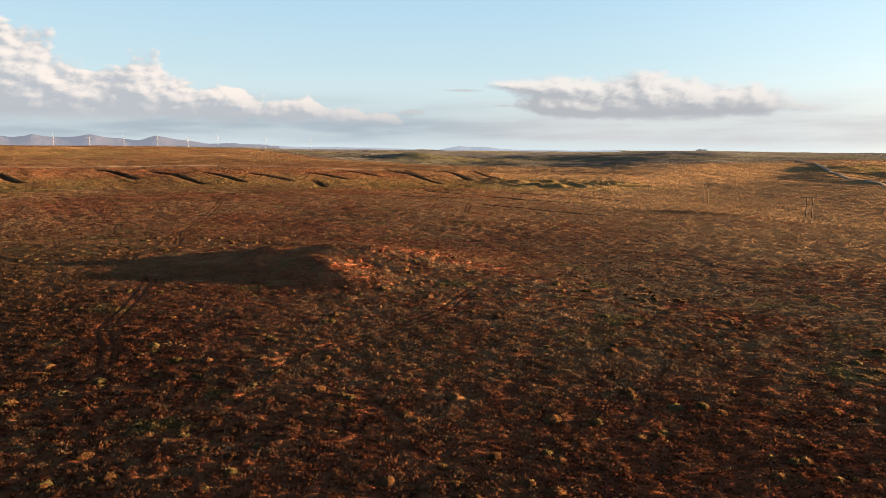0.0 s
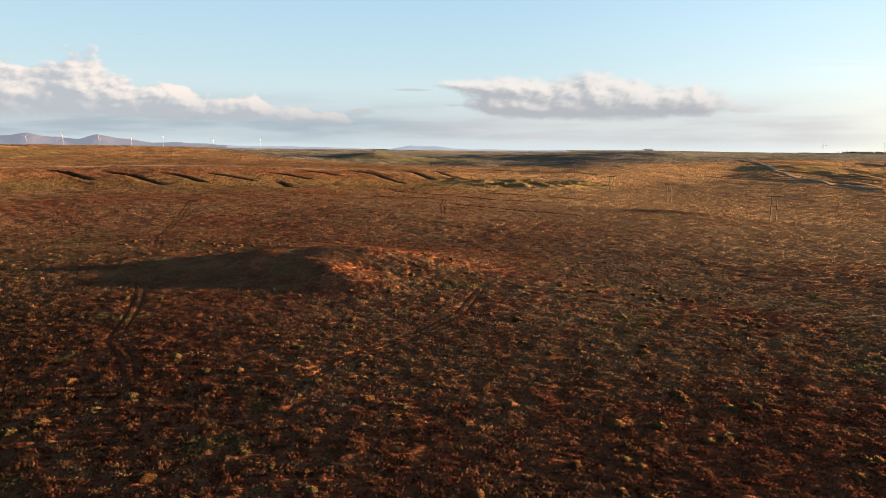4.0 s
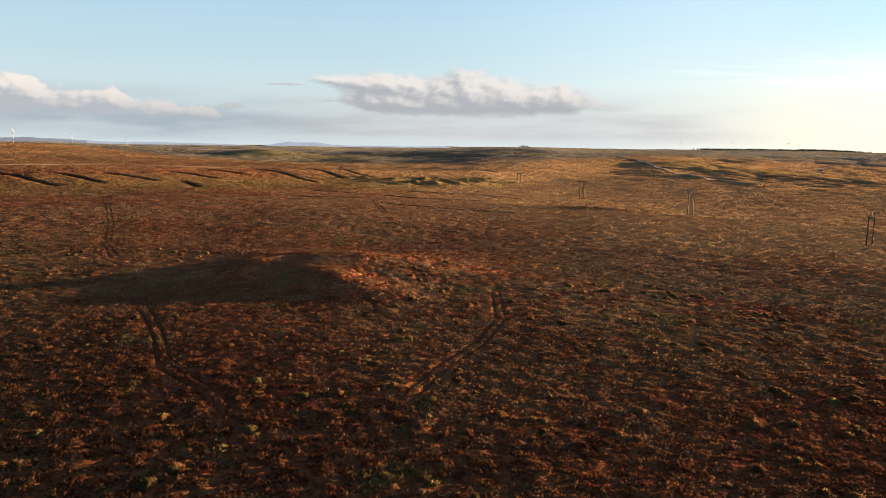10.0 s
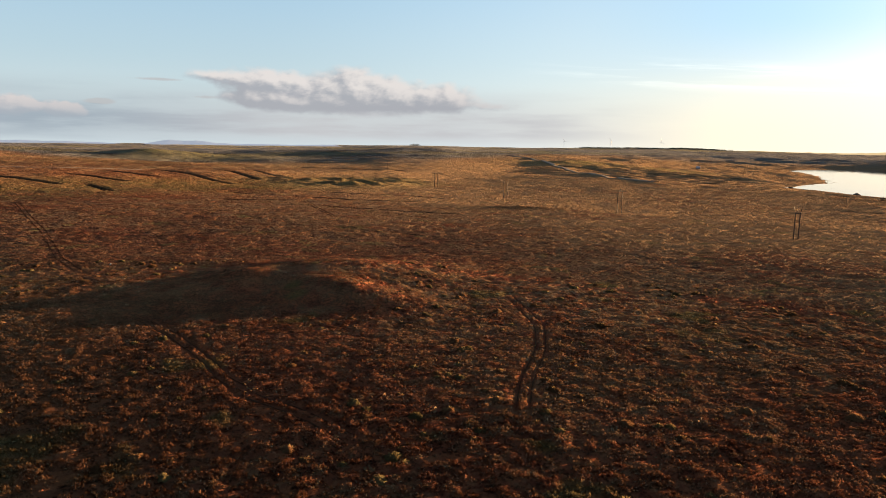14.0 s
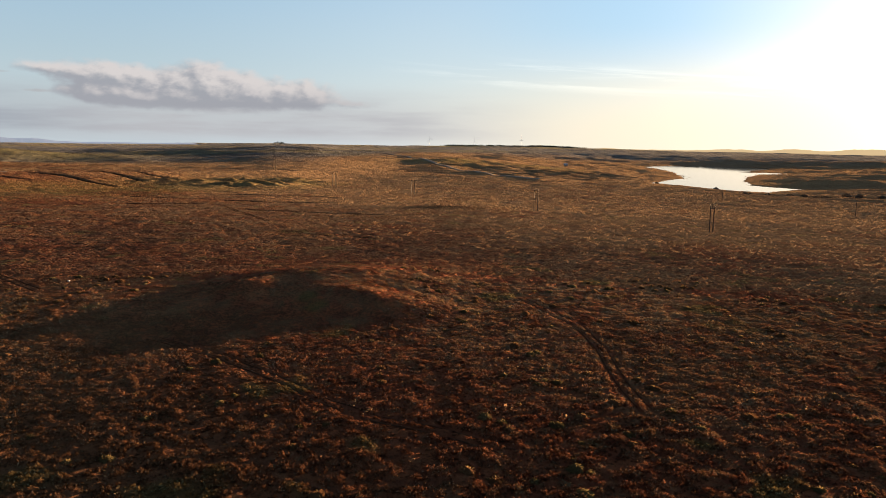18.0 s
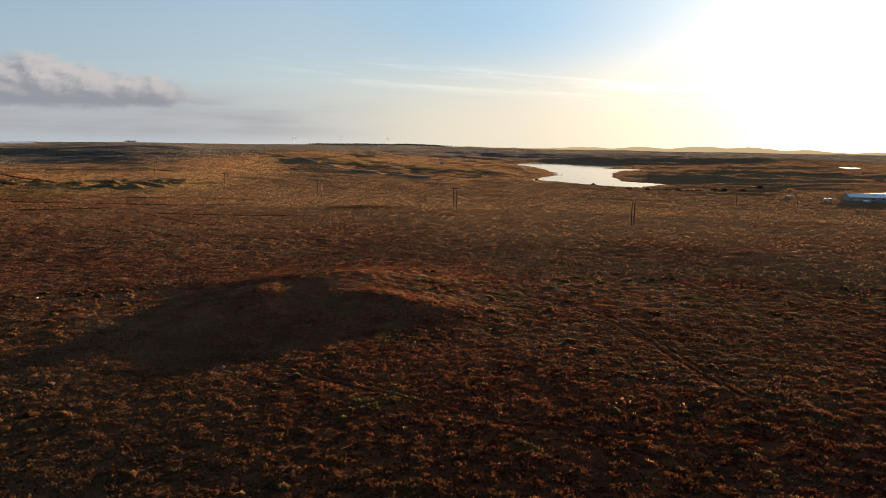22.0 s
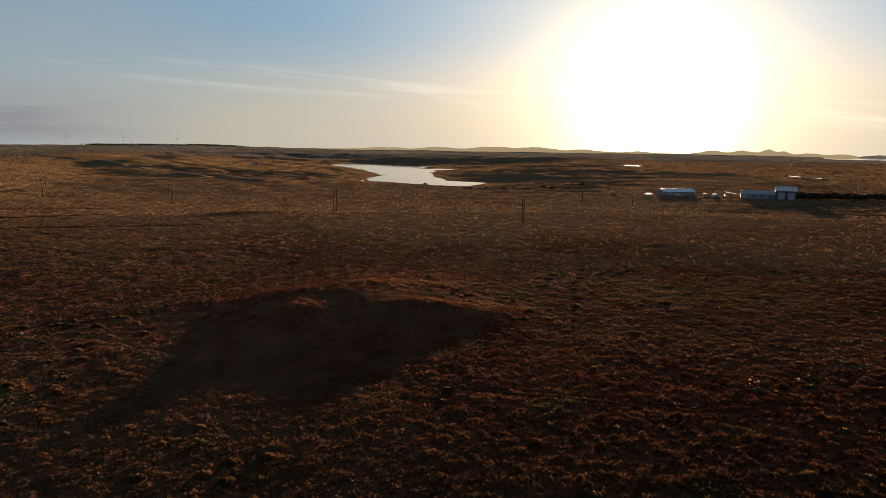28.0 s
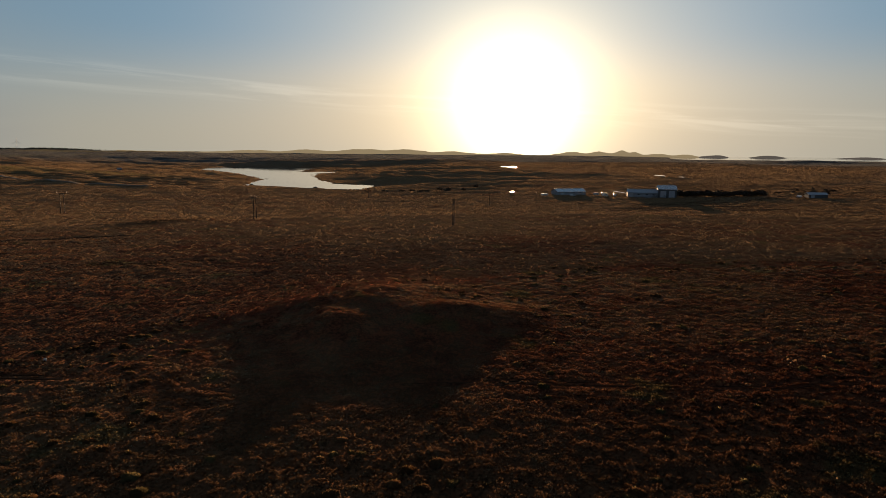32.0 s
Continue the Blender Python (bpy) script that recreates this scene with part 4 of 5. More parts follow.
def van(x, y, turn, long, tall, label):
    v = thing("van", x, y, H(x, y), turn, label, "van", "farm vehicles")
    bm = bmesh.new()
    bar(bm, (0, 0, 0.55 + tall / 2), (long, 1.95, tall), 0.22)
    for vert in bm.verts:
        if vert.co.z > 0.6 + tall * 0.5 and vert.co.x > 0:
            vert.co.x -= 0.55
    part("body", bm, CARPAINT, v)
    part("windscreen", bar(bmesh.new(), (long / 2 - 0.33, 0, 0.55 + tall * 0.68), (0.1, 1.6, tall * 0.4), 0.03), GLASS_DARK, v)
    for s in (-1, 1):
        part("side_window", bar(bmesh.new(), (long * 0.2, s * 0.97, 0.55 + tall * 0.68), (long * 0.3, 0.06, tall * 0.32), 0.02), GLASS_DARK, v)
        for px in (-long * 0.3, long * 0.3):
            w = part("wheel", rod(bmesh.new(), (px, s * 0.72, 0.33), (px, s * 0.96, 0.33), 0.33, 0.33, 14), TYRE, v)
            part("rim", rod(bmesh.new(), (px, s * 0.93, 0.33), (px, s * 0.985, 0.33), 0.19, 0.17, 10), IRON, w)


van(403, 176, -50, 6.0, 1.5, "long white van parked beside the low shed")
van(408, 155, -70, 4.2, 1.4, "small white car parked before the low shed")
van(430, 139, -75, 4.4, 1.4, "white car parked between the sheds")
van(433, 133, -80, 4.4, 1.5, "pale car parked between the sheds")
van(414, 131, -85, 4.8, 1.7, "white van parked in the yard")
van(416, 124, 10, 4.8, 1.7, "pale trailer standing in the yard")
van(418, 204, -60, 4.2, 1.1, "pale car parked at the edge of the yard")
van(455, -12, 30, 4.4, 1.4, "white car beside the small dark shed")


def rail_wall(x, y, turn, long):
    b = thing("yard_wall", x, y, H(x, y), turn, "low pale wall before the grey barn", "wall")
    part("wall_body", bar(bmesh.new(), (0, 0, 0.6), (long, 0.35, 1.9), 0.03), WALL, b)
    part("coping", bar(bmesh.new(), (0, 0, 1.6), (long + 0.1, 0.5, 0.14), 0.02), DOOR, b)


rail_wall(416, 101, -84, 17)


def single_pole(x, y, tall, label="slim wooden pole with a short crossarm"):
    p = thing("single_pole", x, y, H(x, y) - 0.05, 20, label, "power pole", "single poles")
    part("pole", rod(bmesh.new(), (0, 0, -0.6), (0, 0, tall), 0.16, 0.11, 8), WOOD, p)
    part("crossarm", bar(bmesh.new(), (0, 0.12, tall - 0.4), (1.7, 0.1, 0.12), 0.01), WOOD, p)
    for s in (-1, 1):
        part("insulator", rod(bmesh.new(), (s * 0.75, 0.12, tall - 0.34), (s * 0.75, 0.12, tall - 0.1), 0.06, 0.04, 6), PORCELAIN, p)


for px, py in ((335, 294), (307, 198), (322, 170), (306, 62), (168, 650)):
    single_pole(px, py, 11.0 if py > 600 else 7.5)
for k in range(12):
    px, py = 470 + 9 * k, 1150 + 4 * k
    p = thing("marker_post", px, py, H(px, py), 0, "thin timber post in a row on the far moor", "post", "row of posts")
    part("shaft", rod(bmesh.new(), (0, 0, -1), (0, 0, 5.5 + (k % 3) * 0.4), 0.22, 0.18, 6), WOOD, p)
    part("cap", rod(bmesh.new(), (0, 0, 5.5 + (k % 3) * 0.4), (0, 0, 5.8 + (k % 3) * 0.4), 0.26, 0.2, 6), IRON, p)


# ---------------------------------------------------------------- stones, scrub, trees
def boulder(x, y, size, seed, mat, label):
    bm = bmesh.new()
    bmesh.ops.create_icosphere(bm, subdivisions=2, radius=size)
    for v in bm.verts:
        v.co *= 1 + 0.35 * noise.noise(v.co * (1.3 / size) + Vector((seed, 0, 0)))
        v.co.z *= 0.6
    ob = new("boulder", mesh_of("boulder", bm, mat))
    ob.matrix_world = pose(x, y, H(x, y) + size * 0.22, 0, 0, seed * 40)
    return tagged(ob, label, "boulder", "boulders")


def clump_tree(name, x, y, tall, wide, seed, mat, label, category, group, leaves=260, leaf=1.0):
    """A tapered trunk with limbs and a ragged crown of small leaf clumps."""
    rng = random.Random(seed)
    t = thing(name, x, y, H(x, y), rng.uniform(0, 360), label, category, group)
    part("trunk", rod(bmesh.new(), (0, 0, -0.5), (rng.uniform(-0.2, 0.2), 0, tall * 0.75), tall * 0.03, tall * 0.01, 7), BARK, t)
    bm = bmesh.new()
    for k in range(6):
        a = k * 1.05 + rng.random()
        z0 = tall * rng.uniform(0.2, 0.6)
        rod(bm, (0, 0, z0), (math.cos(a) * wide * 0.4, math.sin(a) * wide * 0.4, z0 + tall * 0.25), tall * 0.012, tall * 0.004, 5)
    part("limbs", bm, BARK, t)
    bm = bmesh.new()
    for k in range(leaves):
        a, r = rng.uniform(0, 6.283), math.sqrt(rng.random()) * wide / 2
        z = tall * (0.18 + 0.82 * rng.random() * (1 - 0.55 * (2 * r / wide) ** 2))
        s = tall * rng.uniform(0.03, 0.07) * leaf
        c = Vector((math.cos(a) * r, math.sin(a) * r, z))
        p = [c + Vector((rng.gauss(0, s), rng.gauss(0, s), rng.gauss(0, s * 0.7))) for _ in range(4)]
        v = [bm.verts.new(q) for q in p]
        bm.faces.new((v[0], v[1], v[2])), bm.faces.new((v[0], v[2], v[3])), bm.faces.new((v[1], v[3], v[2]))
    part("crown", bm, mat, t)
    return t


for k in range(9):
    clump_tree("tree", 1362 + 6.5 * k, 3746 - (k % 3) * 8, 12 + (k * 5 % 4) - (3 if k in (0, 8) else 0), 11, k, NEEDLES,
               "dark windblown tree in a small copse on the skyline", "tree", "copse on the hill", 120)

# scrub round the farm
spot = random.Random(4)
for k in range(26):
    s = k / 25
    px, py = 404 + 12 * math.sin(k * 1.7) + 40 * max(0, s - 0.55), 150 - 175 * s
    clump_tree("shrub", px, py, spot.uniform(1.6, 3.2), spot.uniform(3, 6), 40 + k, SCRUB, "bare brown shrub in the scrub before the farm", "shrub", "farm scrub", 90)
for k in range(16):
    clump_tree("shrub", 436 + 2.4 * k, 80 - 4.4 * k, spot.uniform(3.4, 5.0), spot.uniform(9, 12), 80 + k, SCRUB, "tall dark shrub beside the barns", "shrub", "farm scrub", 260, 2.6)
for k in range(14):
    clump_tree("shrub", 424 + 6 * k + spot.uniform(-4, 4), 326 - 5.5 * k + spot.uniform(-6, 6), spot.uniform(2.0, 3.6), spot.uniform(4, 7), 110 + k, SCRUB, "dark shrub on the bank by the lake", "shrub", "lake scrub", 130, 2.0)

for k in range(22):
    clump_tree("shrub", 450 + 7 * k + spot.uniform(-6, 6), 30 - 5 * k + spot.uniform(-30, 30), spot.uniform(1.2, 2.6), spot.uniform(3, 6), 140 + k, SCRUB, "dark shrub on the rough ground past the barns", "shrub", "rough scrub", 120, 2.0)
boulder(-57.6, 180, 0.28, 4, STONE, "small pale stone lying in the heather")
boulder(561, 470 - 20, 3.0, 1, BARK, "dark rock showing in the shallows of the lake")
boulder(598, 553, 2.6, 2, BARK, "dark rock showing in the shallows of the lake")


def plantation():
    """Far conifers along the ridge, past counting."""
    rng = np.random.RandomState(9)
    n = 900
    s = rng.rand(n)
    x, y = 2560 + 620 * s + rng.randn(n) * 18, 3790 - 620 * s + rng.randn(n) * 25
    z = height(x, y)
    tall = 6 + 6 * rng.rand(n)
    verts, faces = [], []
    for i in range(n):
        b = len(verts)
        for k in range(5):
            a = k * 1.2566 + i
            verts.append((x[i] + math.cos(a) * 3.2, y[i] + math.sin(a) * 3.2, z[i] - 1))
        verts.append((x[i], y[i], z[i] + tall[i]))
        faces += [(b + k, b + (k + 1) % 5, b + 5) for k in range(5)]
    mesh = bpy.data.meshes.new("conifer_plantation")
    mesh.from_pydata(verts, [], faces)
    mesh.materials.append(NEEDLES)
    tagged(new("conifer_plantation", mesh), "dark conifer plantation along the ridge", "plantation", kind="stuff")


plantation()


# ---------------------------------------------------------------- heather and grass
def drifts(x, y, seed):
    """Patches of one kind of growth, from clumps close by to broad drifts far off; about -1 to 1."""
    r = np.hypot(x + 80, y - 20)
    place = np.interp(np.log(np.maximum(r, 10)), np.log((60.0, 150.0, 380.0, 900.0)), np.arange(4.0))
    return sum(np.clip(1 - np.abs(place - k), 0, 1) * fbm(x, y, size, 3, seed + 7 * k, 0.6) for k, size in enumerate((1.1, 2.4, 7.0, 18.0)))


def mixed(a, b, share):
    return a * (1 - share[..., None]) + np.asarray(b) * share[..., None]


def growth(rng, x, y, gold):
    """The tint of each plant: heather, dry grass or moss, in drifts, with some sun and shade put in."""
    n = len(x)
    grassy = 0.16 + 0.40 * fbm(x, y, 45, 3, 71) + 0.35 * step(x, -30, 170) + gold - 0.3 * np.exp(-((x + 8) / 30) ** 2 - ((y - 145) / 26) ** 2)
    grassy = np.clip(grassy + 0.45 * drifts(x, y, 171) + rng.normal(0, 0.10, n), 0, 1)
    rust = np.clip(0.5 + 0.65 * drifts(x, y, 191) + rng.normal(0, 0.14, n), 0, 1)
    colour = mixed(np.array((0.074, 0.027, 0.017)) * np.ones((n, 1)), (0.150, 0.059, 0.033), rust)
    colour = mixed(colour, (0.165, 0.108, 0.061), grassy)
    u, b = rise_axes(x, y)
    bank = (1 - step(b, 14, 22)) * (step(u, -60, -10) * (1 - step(u, 40, 80)) + 0.7 * step(u, 150, 400))
    rushy = 0.9 * bank * step(fbm(x, y, 26, 3, 75), -0.7, 0.4)
    rushy = np.maximum(rushy, 0.7 * step(fbm(x, y, 9, 3, 73), 0.7, 1.1))
    colour = mixed(colour, (0.112, 0.096, 0.040), rushy)
    colour = mixed(colour, (0.108, 0.078, 0.040), 0.5 * (1 - step(x, -85, -25)) * (1 - step(y, 150, 240)))
    # south-east ground darkened in the tint as if shaded; then a dark heather patch
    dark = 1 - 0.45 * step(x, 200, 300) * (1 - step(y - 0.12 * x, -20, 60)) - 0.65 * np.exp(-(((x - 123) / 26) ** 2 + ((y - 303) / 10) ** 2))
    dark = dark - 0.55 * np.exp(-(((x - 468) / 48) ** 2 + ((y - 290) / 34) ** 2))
    # near moor's east darkened for shade between its tussocks; the bank toned down too
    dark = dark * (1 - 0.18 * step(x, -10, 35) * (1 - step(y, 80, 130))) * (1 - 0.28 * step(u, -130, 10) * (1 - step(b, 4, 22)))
    # rust heather on the mound's sunny side, its tint brightened in place of low sun
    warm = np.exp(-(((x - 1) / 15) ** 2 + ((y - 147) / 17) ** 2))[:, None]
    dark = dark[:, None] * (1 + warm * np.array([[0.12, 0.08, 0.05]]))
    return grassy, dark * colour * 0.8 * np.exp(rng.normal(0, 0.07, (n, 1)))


def scatter(rng, r0, r1, count, b0, b1):
    r = np.sqrt(rng.uniform(r0 * r0, r1 * r1, count))
    a = np.radians(rng.uniform(b0, b1, count))
    return -80 + r * np.sin(a), 20 + r * np.cos(a)


def heather_cover():
    """The springy heather of the near moor as one swelling blanket."""
    b, r = np.meshgrid(np.arange(-18.5, 97.5, 0.19), np.concatenate([np.arange(43, 100, 0.29), np.arange(100, 170, 0.44)]))
    x, y = -80 + r * np.sin(np.radians(b)), 20 + r * np.cos(np.radians(b))
    swell = cover_swell(x, y)
    z = height(x, y) + swell - 0.35 * (1 - cover_share(x, y))
    grassy = np.clip(0.06 + 0.30 * fbm(x, y, 45, 3, 71) + 0.30 * step(x, -30, 170) + 0.45 * drifts(x, y, 171) + 0.5 * (swell - 0.16) - 0.3 * np.exp(-(((x + 28) / 26) ** 2 + ((y - 145) / 26) ** 2)), 0, 0.8)
    moss = 0.6 * step(fbm(x, y, 9, 3, 73), 0.7, 1.1)
    rust = np.clip(0.45 + 0.6 * drifts(x, y, 191) + 1.2 * (swell - 0.16), 0, 1)
    # sunlit side of the mound, brightened in the tint
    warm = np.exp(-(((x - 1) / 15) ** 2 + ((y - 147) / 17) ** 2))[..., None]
    colour = mixed(np.array((0.105, 0.035, 0.021)) * np.ones((*x.shape, 1)), (0.178, 0.061, 0.030), rust)
    colour = mixed(colour, (0.145, 0.086, 0.045), grassy)
    colour = mixed(colour, (0.070, 0.058, 0.021), moss)
    colour = mixed(colour, (0.092, 0.064, 0.034), 0.5 * (1 - step(x, -85, -25)))
    # shade between the eastern tussocks, put into the tint
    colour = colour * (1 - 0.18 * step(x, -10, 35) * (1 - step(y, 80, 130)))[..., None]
    # outer heather brightened in the tint, as if more of it were sunlit
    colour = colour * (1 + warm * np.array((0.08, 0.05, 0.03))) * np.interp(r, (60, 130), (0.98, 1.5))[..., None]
    rows, cols = x.shape
    i, j = np.arange(rows - 1)[:, None] * cols, np.arange(cols - 1)[None, :]
    quads = np.stack([i + j, i + j + 1, i + cols + j + 1, i + cols + j], -1).reshape(-1, 4)
    mesh = bpy.data.meshes.new("heather_cover")
    mesh.vertices.add(rows * cols)
    mesh.vertices.foreach_set("co", np.stack([x, y, z], -1).astype(np.float32).ravel())
    mesh.loops.add(quads.size)
    mesh.loops.foreach_set("vertex_index", quads.astype(np.int32).ravel())
    mesh.polygons.add(len(quads))
    mesh.polygons.foreach_set("loop_start", np.arange(0, quads.size, 4, dtype=np.int32))
    mesh.polygons.foreach_set("use_smooth", np.ones(len(quads), bool))
    mesh.update(calc_edges=True)
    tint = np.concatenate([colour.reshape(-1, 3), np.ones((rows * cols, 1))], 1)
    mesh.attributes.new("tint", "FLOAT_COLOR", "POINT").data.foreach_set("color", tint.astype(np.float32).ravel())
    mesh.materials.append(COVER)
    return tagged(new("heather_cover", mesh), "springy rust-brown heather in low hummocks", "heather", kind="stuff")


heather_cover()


def hummocks(x, y, r):
    """Swelling of the plant cover, from small tussocks close by to broad ones far off."""
    scales, at = (0.95, 1.5, 2.8, 5.0), np.log((70.0, 170.0, 380.0, 900.0))
    place = np.interp(np.log(r), at, np.arange(4.0))
    return sum(np.clip(1 - np.abs(place - k), 0, 1) * fbm(x, y, s, 2, 62 + 5 * k, 0.4) for k, s in enumerate(scales))


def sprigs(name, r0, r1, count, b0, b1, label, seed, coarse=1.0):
    """Ragged leaning sprigs that cover the ground, in hummocks; coarser, more golden and, to stand for their sunlit
    sides, lighter with distance.
    """
    rng = np.random.RandomState(seed)
    # the sprigs grow in size along the radius, and thin out to suit
    rows = np.linspace(r0, r1, 400)
    share = np.cumsum(rows / np.interp(rows, SPRIG_R, SPRIG_SIZE) ** 2)
    r = np.interp(rng.rand(count) * share[-1], share, rows)
    a = np.radians(rng.uniform(b0, b1, count))
    x, y = -80 + r * np.sin(a), 20 + r * np.cos(a)
    keep = np.ones(len(x), bool)
    size = np.interp(r, SPRIG_R, SPRIG_SIZE) * coarse
    for h in RUTS:
        d, _, _ = to_line(x, y, h)
        keep &= np.abs(d - 0.72) > 0.26 + np.minimum(size, 0.3) * 0.4
    for h, away in ((ROAD, 4.5), (TRACK, 1.5)):
        keep &= to_line(x, y, h)[0] > away
    for h in DRAINS + HAGS:
        d, side, _ = to_line(x, y, h)
        keep &= (d * side > 2.2) | (d * side < -0.8)
    clump = hummocks(x, y, r)
    keep &= rng.rand(len(x)) < np.interp(r, (55, 100, 160), (0.75, 0.85, 1.0))
    keep &= rng.rand(len(x)) < np.clip(0.95 + 0.25 * clump, 0.4, 1)
    x, y, r, clump, size = x[keep], y[keep], r[keep], clump[keep], size[keep]
    n = len(x)
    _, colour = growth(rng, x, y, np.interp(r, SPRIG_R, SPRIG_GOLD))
    # tint lifted with distance in place of sunlit sides; lighter on hummock tops
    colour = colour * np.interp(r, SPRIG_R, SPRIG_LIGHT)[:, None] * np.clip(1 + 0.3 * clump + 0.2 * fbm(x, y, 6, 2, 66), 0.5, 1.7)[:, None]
    # distance haze put into the sprigs' tint as blue-grey
    grey = (0.85 * far_haze(x, y))[:, None]
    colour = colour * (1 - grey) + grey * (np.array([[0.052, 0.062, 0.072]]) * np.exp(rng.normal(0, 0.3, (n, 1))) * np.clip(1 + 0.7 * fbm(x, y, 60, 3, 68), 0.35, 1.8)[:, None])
    s = size * rng.uniform(0.7, 1.3, n)
    calm = np.interp(r, (60, 110, 200, 400), (1.0, 0.55, 0.5, 0.8))
    t = np.interp(r, SPRIG_R, SPRIG_TALL) * coarse**0.5
    z = height(x, y) + 0.5 * t * clump * calm + cover_swell(x, y)
    t = t * rng.uniform(0.75, 1.25, n) * np.clip(1 + 0.7 * clump * calm, 0.4, 1.8)
    turn = rng.uniform(0, 6.283, n)[:, None] + np.arange(3)[None, :] * 2.094 + rng.uniform(-0.5, 0.5, (n, 3))
    rr = s[:, None] * rng.uniform(0.75, 1.5, (n, 3))
    ring = np.stack([x[:, None] + np.cos(turn) * rr, y[:, None] + np.sin(turn) * rr, np.repeat(z[:, None], 3, 1) + rng.uniform(-0.10, 0.06, (n, 3))], -1)
    tip = np.stack([x + t * rng.uniform(-0.6, 0.6, n), y + t * rng.uniform(-0.6, 0.6, n), z + t], -1)[:, None, :]
    co = np.concatenate([ring, tip], 1)
    one = np.array([0, 1, 3, 1, 2, 3, 2, 0, 3])
    loops = (np.arange(n)[:, None] * 4 + one[None, :]).astype(np.int32)
    mesh = bpy.data.meshes.new(name)
    mesh.vertices.add(n * 4)
    mesh.vertices.foreach_set("co", co.reshape(-1, 3).astype(np.float32).ravel())
    mesh.loops.add(loops.size)
    mesh.loops.foreach_set("vertex_index", loops.ravel())
    mesh.polygons.add(n * 3)
    mesh.polygons.foreach_set("loop_start", np.arange(0, n * 9, 3, dtype=np.int32))
    mesh.polygons.foreach_set("use_smooth", np.ones(n * 3, bool))
    mesh.update(calc_edges=True)
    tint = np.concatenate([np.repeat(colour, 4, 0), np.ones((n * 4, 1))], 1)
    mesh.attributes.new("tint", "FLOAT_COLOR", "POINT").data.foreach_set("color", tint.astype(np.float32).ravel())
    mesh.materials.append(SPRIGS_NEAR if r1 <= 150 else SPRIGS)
    return tagged(new(name, mesh), label, "heather", kind="stuff")


def tufts(name, r0, r1, count, blades, tall, spread, wide, b0, b1, label, seed, gold=0.15, light=0.75):
    rng = np.random.RandomState(seed)
    x, y = scatter(rng, r0, r1, count, b0, b1)
    # gather the tufts in drifts, and keep them out of the ruts
    keep = rng.rand(count) < np.clip(0.72 + 0.75 * fbm(x, y, 2.6, 2, 61), 0.12, 1)
    for h in RUTS[:2]:
        d, _, _ = to_line(x, y, h)
        keep &= np.abs(d - 0.75) > 0.42
    # fewer of them further out
    keep &= rng.rand(count) < 1.25 - np.hypot(x + 80, y - 20) / r1
    x, y = x[keep], y[keep]
    n = len(x)
    z = height(x, y) - 0.05 + cover_swell(x, y)
    grassy, colour = growth(rng, x, y, gold)
    colour = colour * light
    size = rng.uniform(0.6, 1.25, n) * (1 + 0.35 * fbm(x, y, 5.0, 2, 74)) * (0.95 + 0.15 * grassy)
    # a few large pale tussocks
    large = rng.rand(n) < 0.012
    size = np.where(large, size * 1.7, size)
    turn = rng.uniform(0, 6.283, (n, blades))
    lean = rng.uniform(0.15, 1.0, (n, blades)) * spread
    bt = tall * size[:, None] * rng.uniform(0.65, 1.15, (n, blades))
    bw = wide * size[:, None] * rng.uniform(0.7, 1.3, (n, blades))
    cx, sx = np.cos(turn), np.sin(turn)
    off = 0.22 * size[:, None] * rng.rand(n, blades) * (spread + 0.3)
    bx, by = x[:, None] + cx * off, y[:, None] + sx * off
    mx, my = bx + cx * lean * bt * 0.35, by + sx * lean * bt * 0.35
    tx, ty = bx + cx * lean * bt * 1.0, by + sx * lean * bt * 1.0
    droop = 1 - 0.45 * np.minimum(lean, 1.0)
    zz = np.repeat(z[:, None], blades, 1)
    px, py = -sx * bw / 2, cx * bw / 2
    co = np.stack([np.stack([bx - px, by - py, zz], -1), np.stack([bx + px, by + py, zz], -1),
                   np.stack([mx + px * 1.1, my + py * 1.1, zz + bt * 0.62], -1), np.stack([mx - px * 1.1, my - py * 1.1, zz + bt * 0.62], -1),
                   np.stack([tx, ty, zz + bt * droop], -1)], 2).reshape(-1, 3)
    total = n * blades
    base = np.arange(total)[:, None] * 5
    loops = np.concatenate([base + np.array([0, 1, 2, 3]), base + np.array([3, 2, 4])], 1).astype(np.int32)
    mesh = bpy.data.meshes.new(name)
    mesh.vertices.add(total * 5)
    mesh.vertices.foreach_set("co", co.astype(np.float32).ravel())
    mesh.loops.add(loops.size)
    mesh.loops.foreach_set("vertex_index", loops.ravel())
    mesh.polygons.add(total * 2)
    starts = (np.arange(total)[:, None] * 7 + np.array([0, 4])).astype(np.int32)
    mesh.polygons.foreach_set("loop_start", starts.ravel())
    mesh.update(calc_edges=True)
    tint = np.concatenate([np.repeat(colour, blades * 5, 0), np.ones((total * 5, 1))], 1)
    mesh.attributes.new("tint", "FLOAT_COLOR", "POINT").data.foreach_set("color", tint.astype(np.float32).ravel())
    mesh.materials.append(BLADES)
    return tagged(new(name, mesh), label, "heather", kind="stuff")


SPRIG_R = (46, 100, 180, 350, 760, 1900)
SPRIG_SIZE = (0.18, 0.24, 0.32, 0.50, 0.95, 2.2)
SPRIG_TALL = (0.20, 0.20, 0.15, 0.17, 0.26, 0.55)
# brightening of the tint by radius, in place of low sun on the sprigs
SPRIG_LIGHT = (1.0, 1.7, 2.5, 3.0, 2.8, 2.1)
SPRIG_GOLD = (-0.06, 0.0, 0.22, 0.40, 0.42, 0.3)
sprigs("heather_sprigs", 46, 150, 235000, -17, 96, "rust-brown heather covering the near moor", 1)
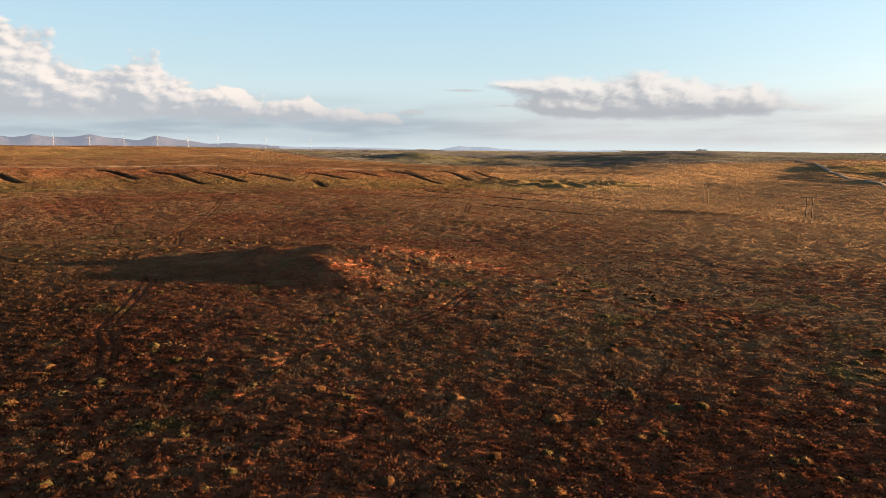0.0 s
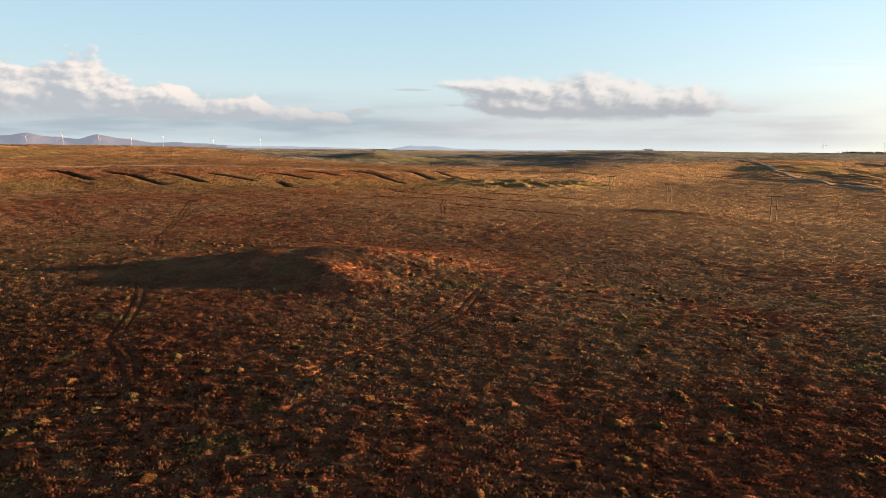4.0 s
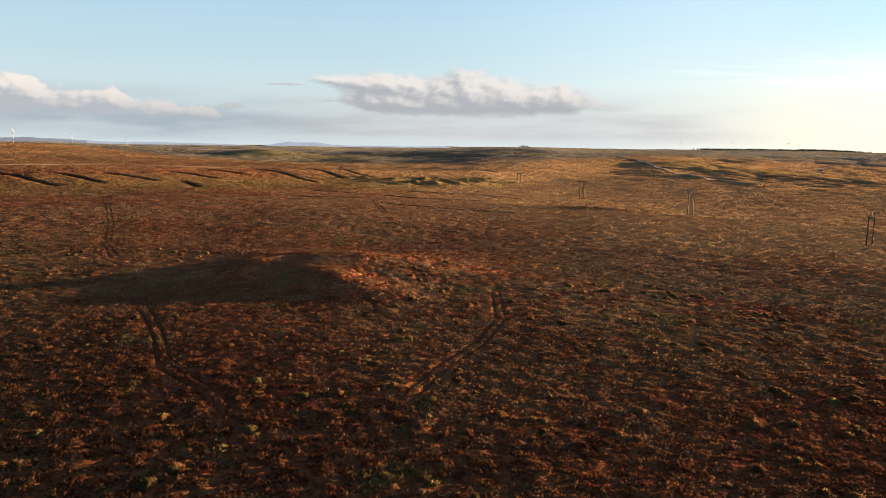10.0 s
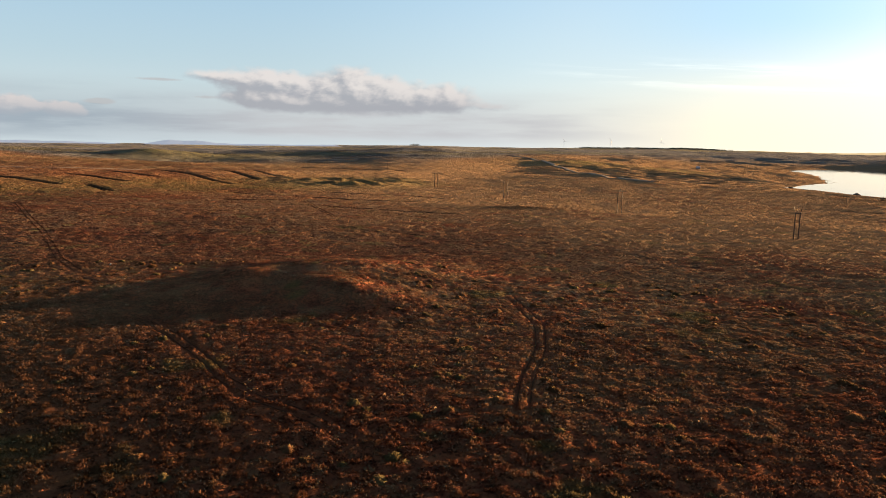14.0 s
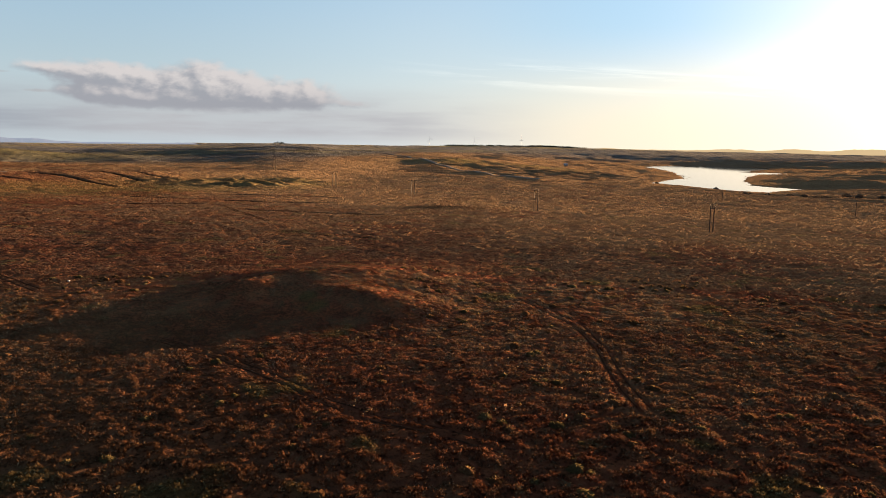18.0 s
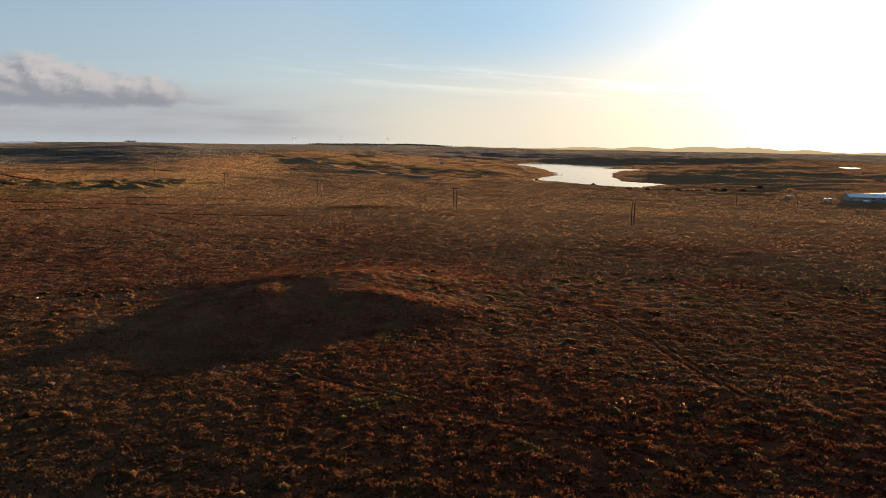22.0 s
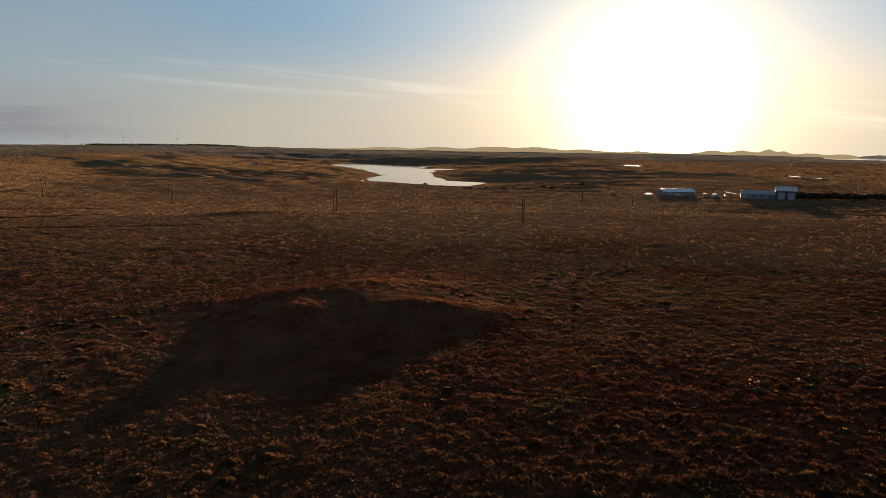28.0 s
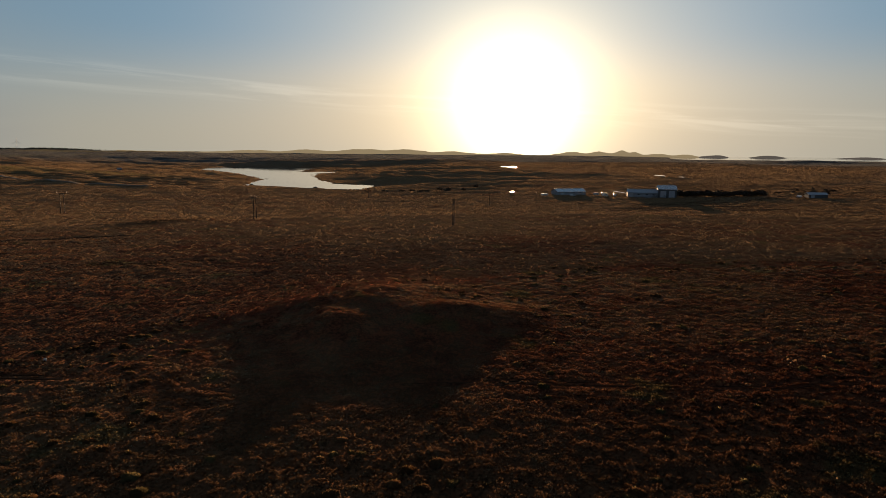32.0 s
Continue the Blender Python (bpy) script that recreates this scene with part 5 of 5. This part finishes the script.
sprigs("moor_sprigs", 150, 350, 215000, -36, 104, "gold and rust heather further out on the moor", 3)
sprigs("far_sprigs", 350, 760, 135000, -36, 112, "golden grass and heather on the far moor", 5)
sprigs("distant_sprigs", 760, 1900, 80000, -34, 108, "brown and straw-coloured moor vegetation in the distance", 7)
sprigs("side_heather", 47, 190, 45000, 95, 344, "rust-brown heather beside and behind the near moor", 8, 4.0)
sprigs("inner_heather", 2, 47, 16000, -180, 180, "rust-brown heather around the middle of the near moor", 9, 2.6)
tufts("grass_tufts", 46, 170, 10000, 5, 0.20, 1.1, 0.05, -17, 92, "dry blond grass tufts among the heather", 2, -0.05)
tufts("grass_tussocks", 46, 150, 3600, 13, 0.20, 1.9, 0.10, -17, 92, "large pale tussocks of moor grass in the heather", 6, 0.9, 1.15)


def tussock_domes(count, seed):
    """Rounded pale tussocks standing a little above the heather."""
    rng = np.random.RandomState(seed)
    x, y = scatter(rng, 46, 165, count, -17, 96)
    keep = fbm(x, y, 12, 3, 76) > -0.25
    for h in RUTS:
        d, _, _ = to_line(x, y, h)
        keep &= np.abs(d - 0.72) > 0.9
    keep &= np.hypot((x + 40) / 34, (y - 142) / 22) > 1
    x, y = x[keep], y[keep]
    n = len(x)
    wide = rng.uniform(0.3, 0.85, n)
    tall = wide * rng.uniform(0.35, 0.65, n)
    z = height(x, y) + cover_swell(x, y)
    turn = np.arange(9) * 2 * math.pi / 9
    rings = []
    for spread, up in ((1.1, -0.25), (0.92, 0.35), (0.55, 0.82)):
        r = wide[:, None] * spread * rng.uniform(0.6, 1.4, (n, 9))
        lift = tall[:, None] * (up + rng.uniform(-0.25, 0.25, (n, 9)))
        rings.append(np.stack([x[:, None] + r * np.cos(turn), y[:, None] + r * np.sin(turn), z[:, None] + lift], -1))
    top = np.stack([x, y, z + tall], -1)[:, None, :]
    co = np.concatenate(rings + [top], 1)
    one = []
    for k in range(9):
        m = (k + 1) % 9
        for lo, hi in ((0, 9), (9, 18)):
            one += [lo + k, lo + m, hi + m, lo + k, hi + m, hi + k]
        one += [18 + k, 18 + m, 27]
    one = np.array(one)
    loops = (np.arange(n)[:, None] * 28 + one[None, :]).astype(np.int32)
    mesh = bpy.data.meshes.new("tussocks")
    mesh.vertices.add(n * 28)
    mesh.vertices.foreach_set("co", co.reshape(-1).astype(np.float32))
    mesh.loops.add(loops.size)
    mesh.loops.foreach_set("vertex_index", loops.ravel())
    mesh.polygons.add(loops.size // 3)
    mesh.polygons.foreach_set("loop_start", np.arange(0, loops.size, 3, dtype=np.int32))
    mesh.polygons.foreach_set("use_smooth", np.ones(loops.size // 3, bool))
    mesh.update(calc_edges=True)
    pale = np.where(rng.rand(n, 1) < 0.35, np.array([[0.040, 0.030, 0.014]]), np.array([[0.048, 0.024, 0.012]])) * np.exp(rng.normal(0, 0.25, (n, 1)))
    tint = np.concatenate([np.repeat(pale, 28, 0), np.ones((n * 28, 1))], 1)
    mesh.attributes.new("tint", "FLOAT_COLOR", "POINT").data.foreach_set("color", tint.astype(np.float32).ravel())
    mesh.materials.append(TUSSOCK)
    # fine dry blades standing out all over each one
    blades = 26
    turn = rng.uniform(0, 6.283, (n, blades))
    out, tip = np.sqrt(rng.rand(n, blades)), rng.uniform(0.09, 0.20, (n, blades))
    bx, by = x[:, None] + np.cos(turn) * out * wide[:, None], y[:, None] + np.sin(turn) * out * wide[:, None]
    bz = z[:, None] + tall[:, None] * (1 - 0.75 * out**2) - 0.02
    tx, ty, tz = bx + np.cos(turn) * tip * (0.3 + out), by + np.sin(turn) * tip * (0.3 + out), bz + tip * (1.1 - 0.5 * out)
    px, py = -np.sin(turn) * 0.03, np.cos(turn) * 0.03
    co = np.stack([np.stack([bx - px, by - py, bz], -1), np.stack([bx + px, by + py, bz], -1), np.stack([tx, ty, tz], -1)], 2).reshape(-1, 3)
    total = n * blades
    fuzz = bpy.data.meshes.new("tussock_blades")
    fuzz.vertices.add(total * 3)
    fuzz.vertices.foreach_set("co", co.astype(np.float32).ravel())
    fuzz.loops.add(total * 3)
    fuzz.loops.foreach_set("vertex_index", np.arange(total * 3, dtype=np.int32))
    fuzz.polygons.add(total)
    fuzz.polygons.foreach_set("loop_start", np.arange(0, total * 3, 3, dtype=np.int32))
    fuzz.update(calc_edges=True)
    gold = np.array([[0.150, 0.108, 0.046]]) * np.exp(rng.normal(0, 0.25, (n, 1)))
    tint = np.concatenate([np.repeat(gold, blades * 3, 0), np.ones((total * 3, 1))], 1)
    fuzz.attributes.new("tint", "FLOAT_COLOR", "POINT").data.foreach_set("color", tint.astype(np.float32).ravel())
    fuzz.materials.append(BLADES)
    tagged(new("tussock_blades", fuzz), "fine blond blades fringing the grass tussocks", "grass", kind="stuff")
    return tagged(new("tussocks", mesh), "rounded pale grass tussocks rising from the heather", "tussocks", kind="stuff")


tussock_domes(1300, 12)
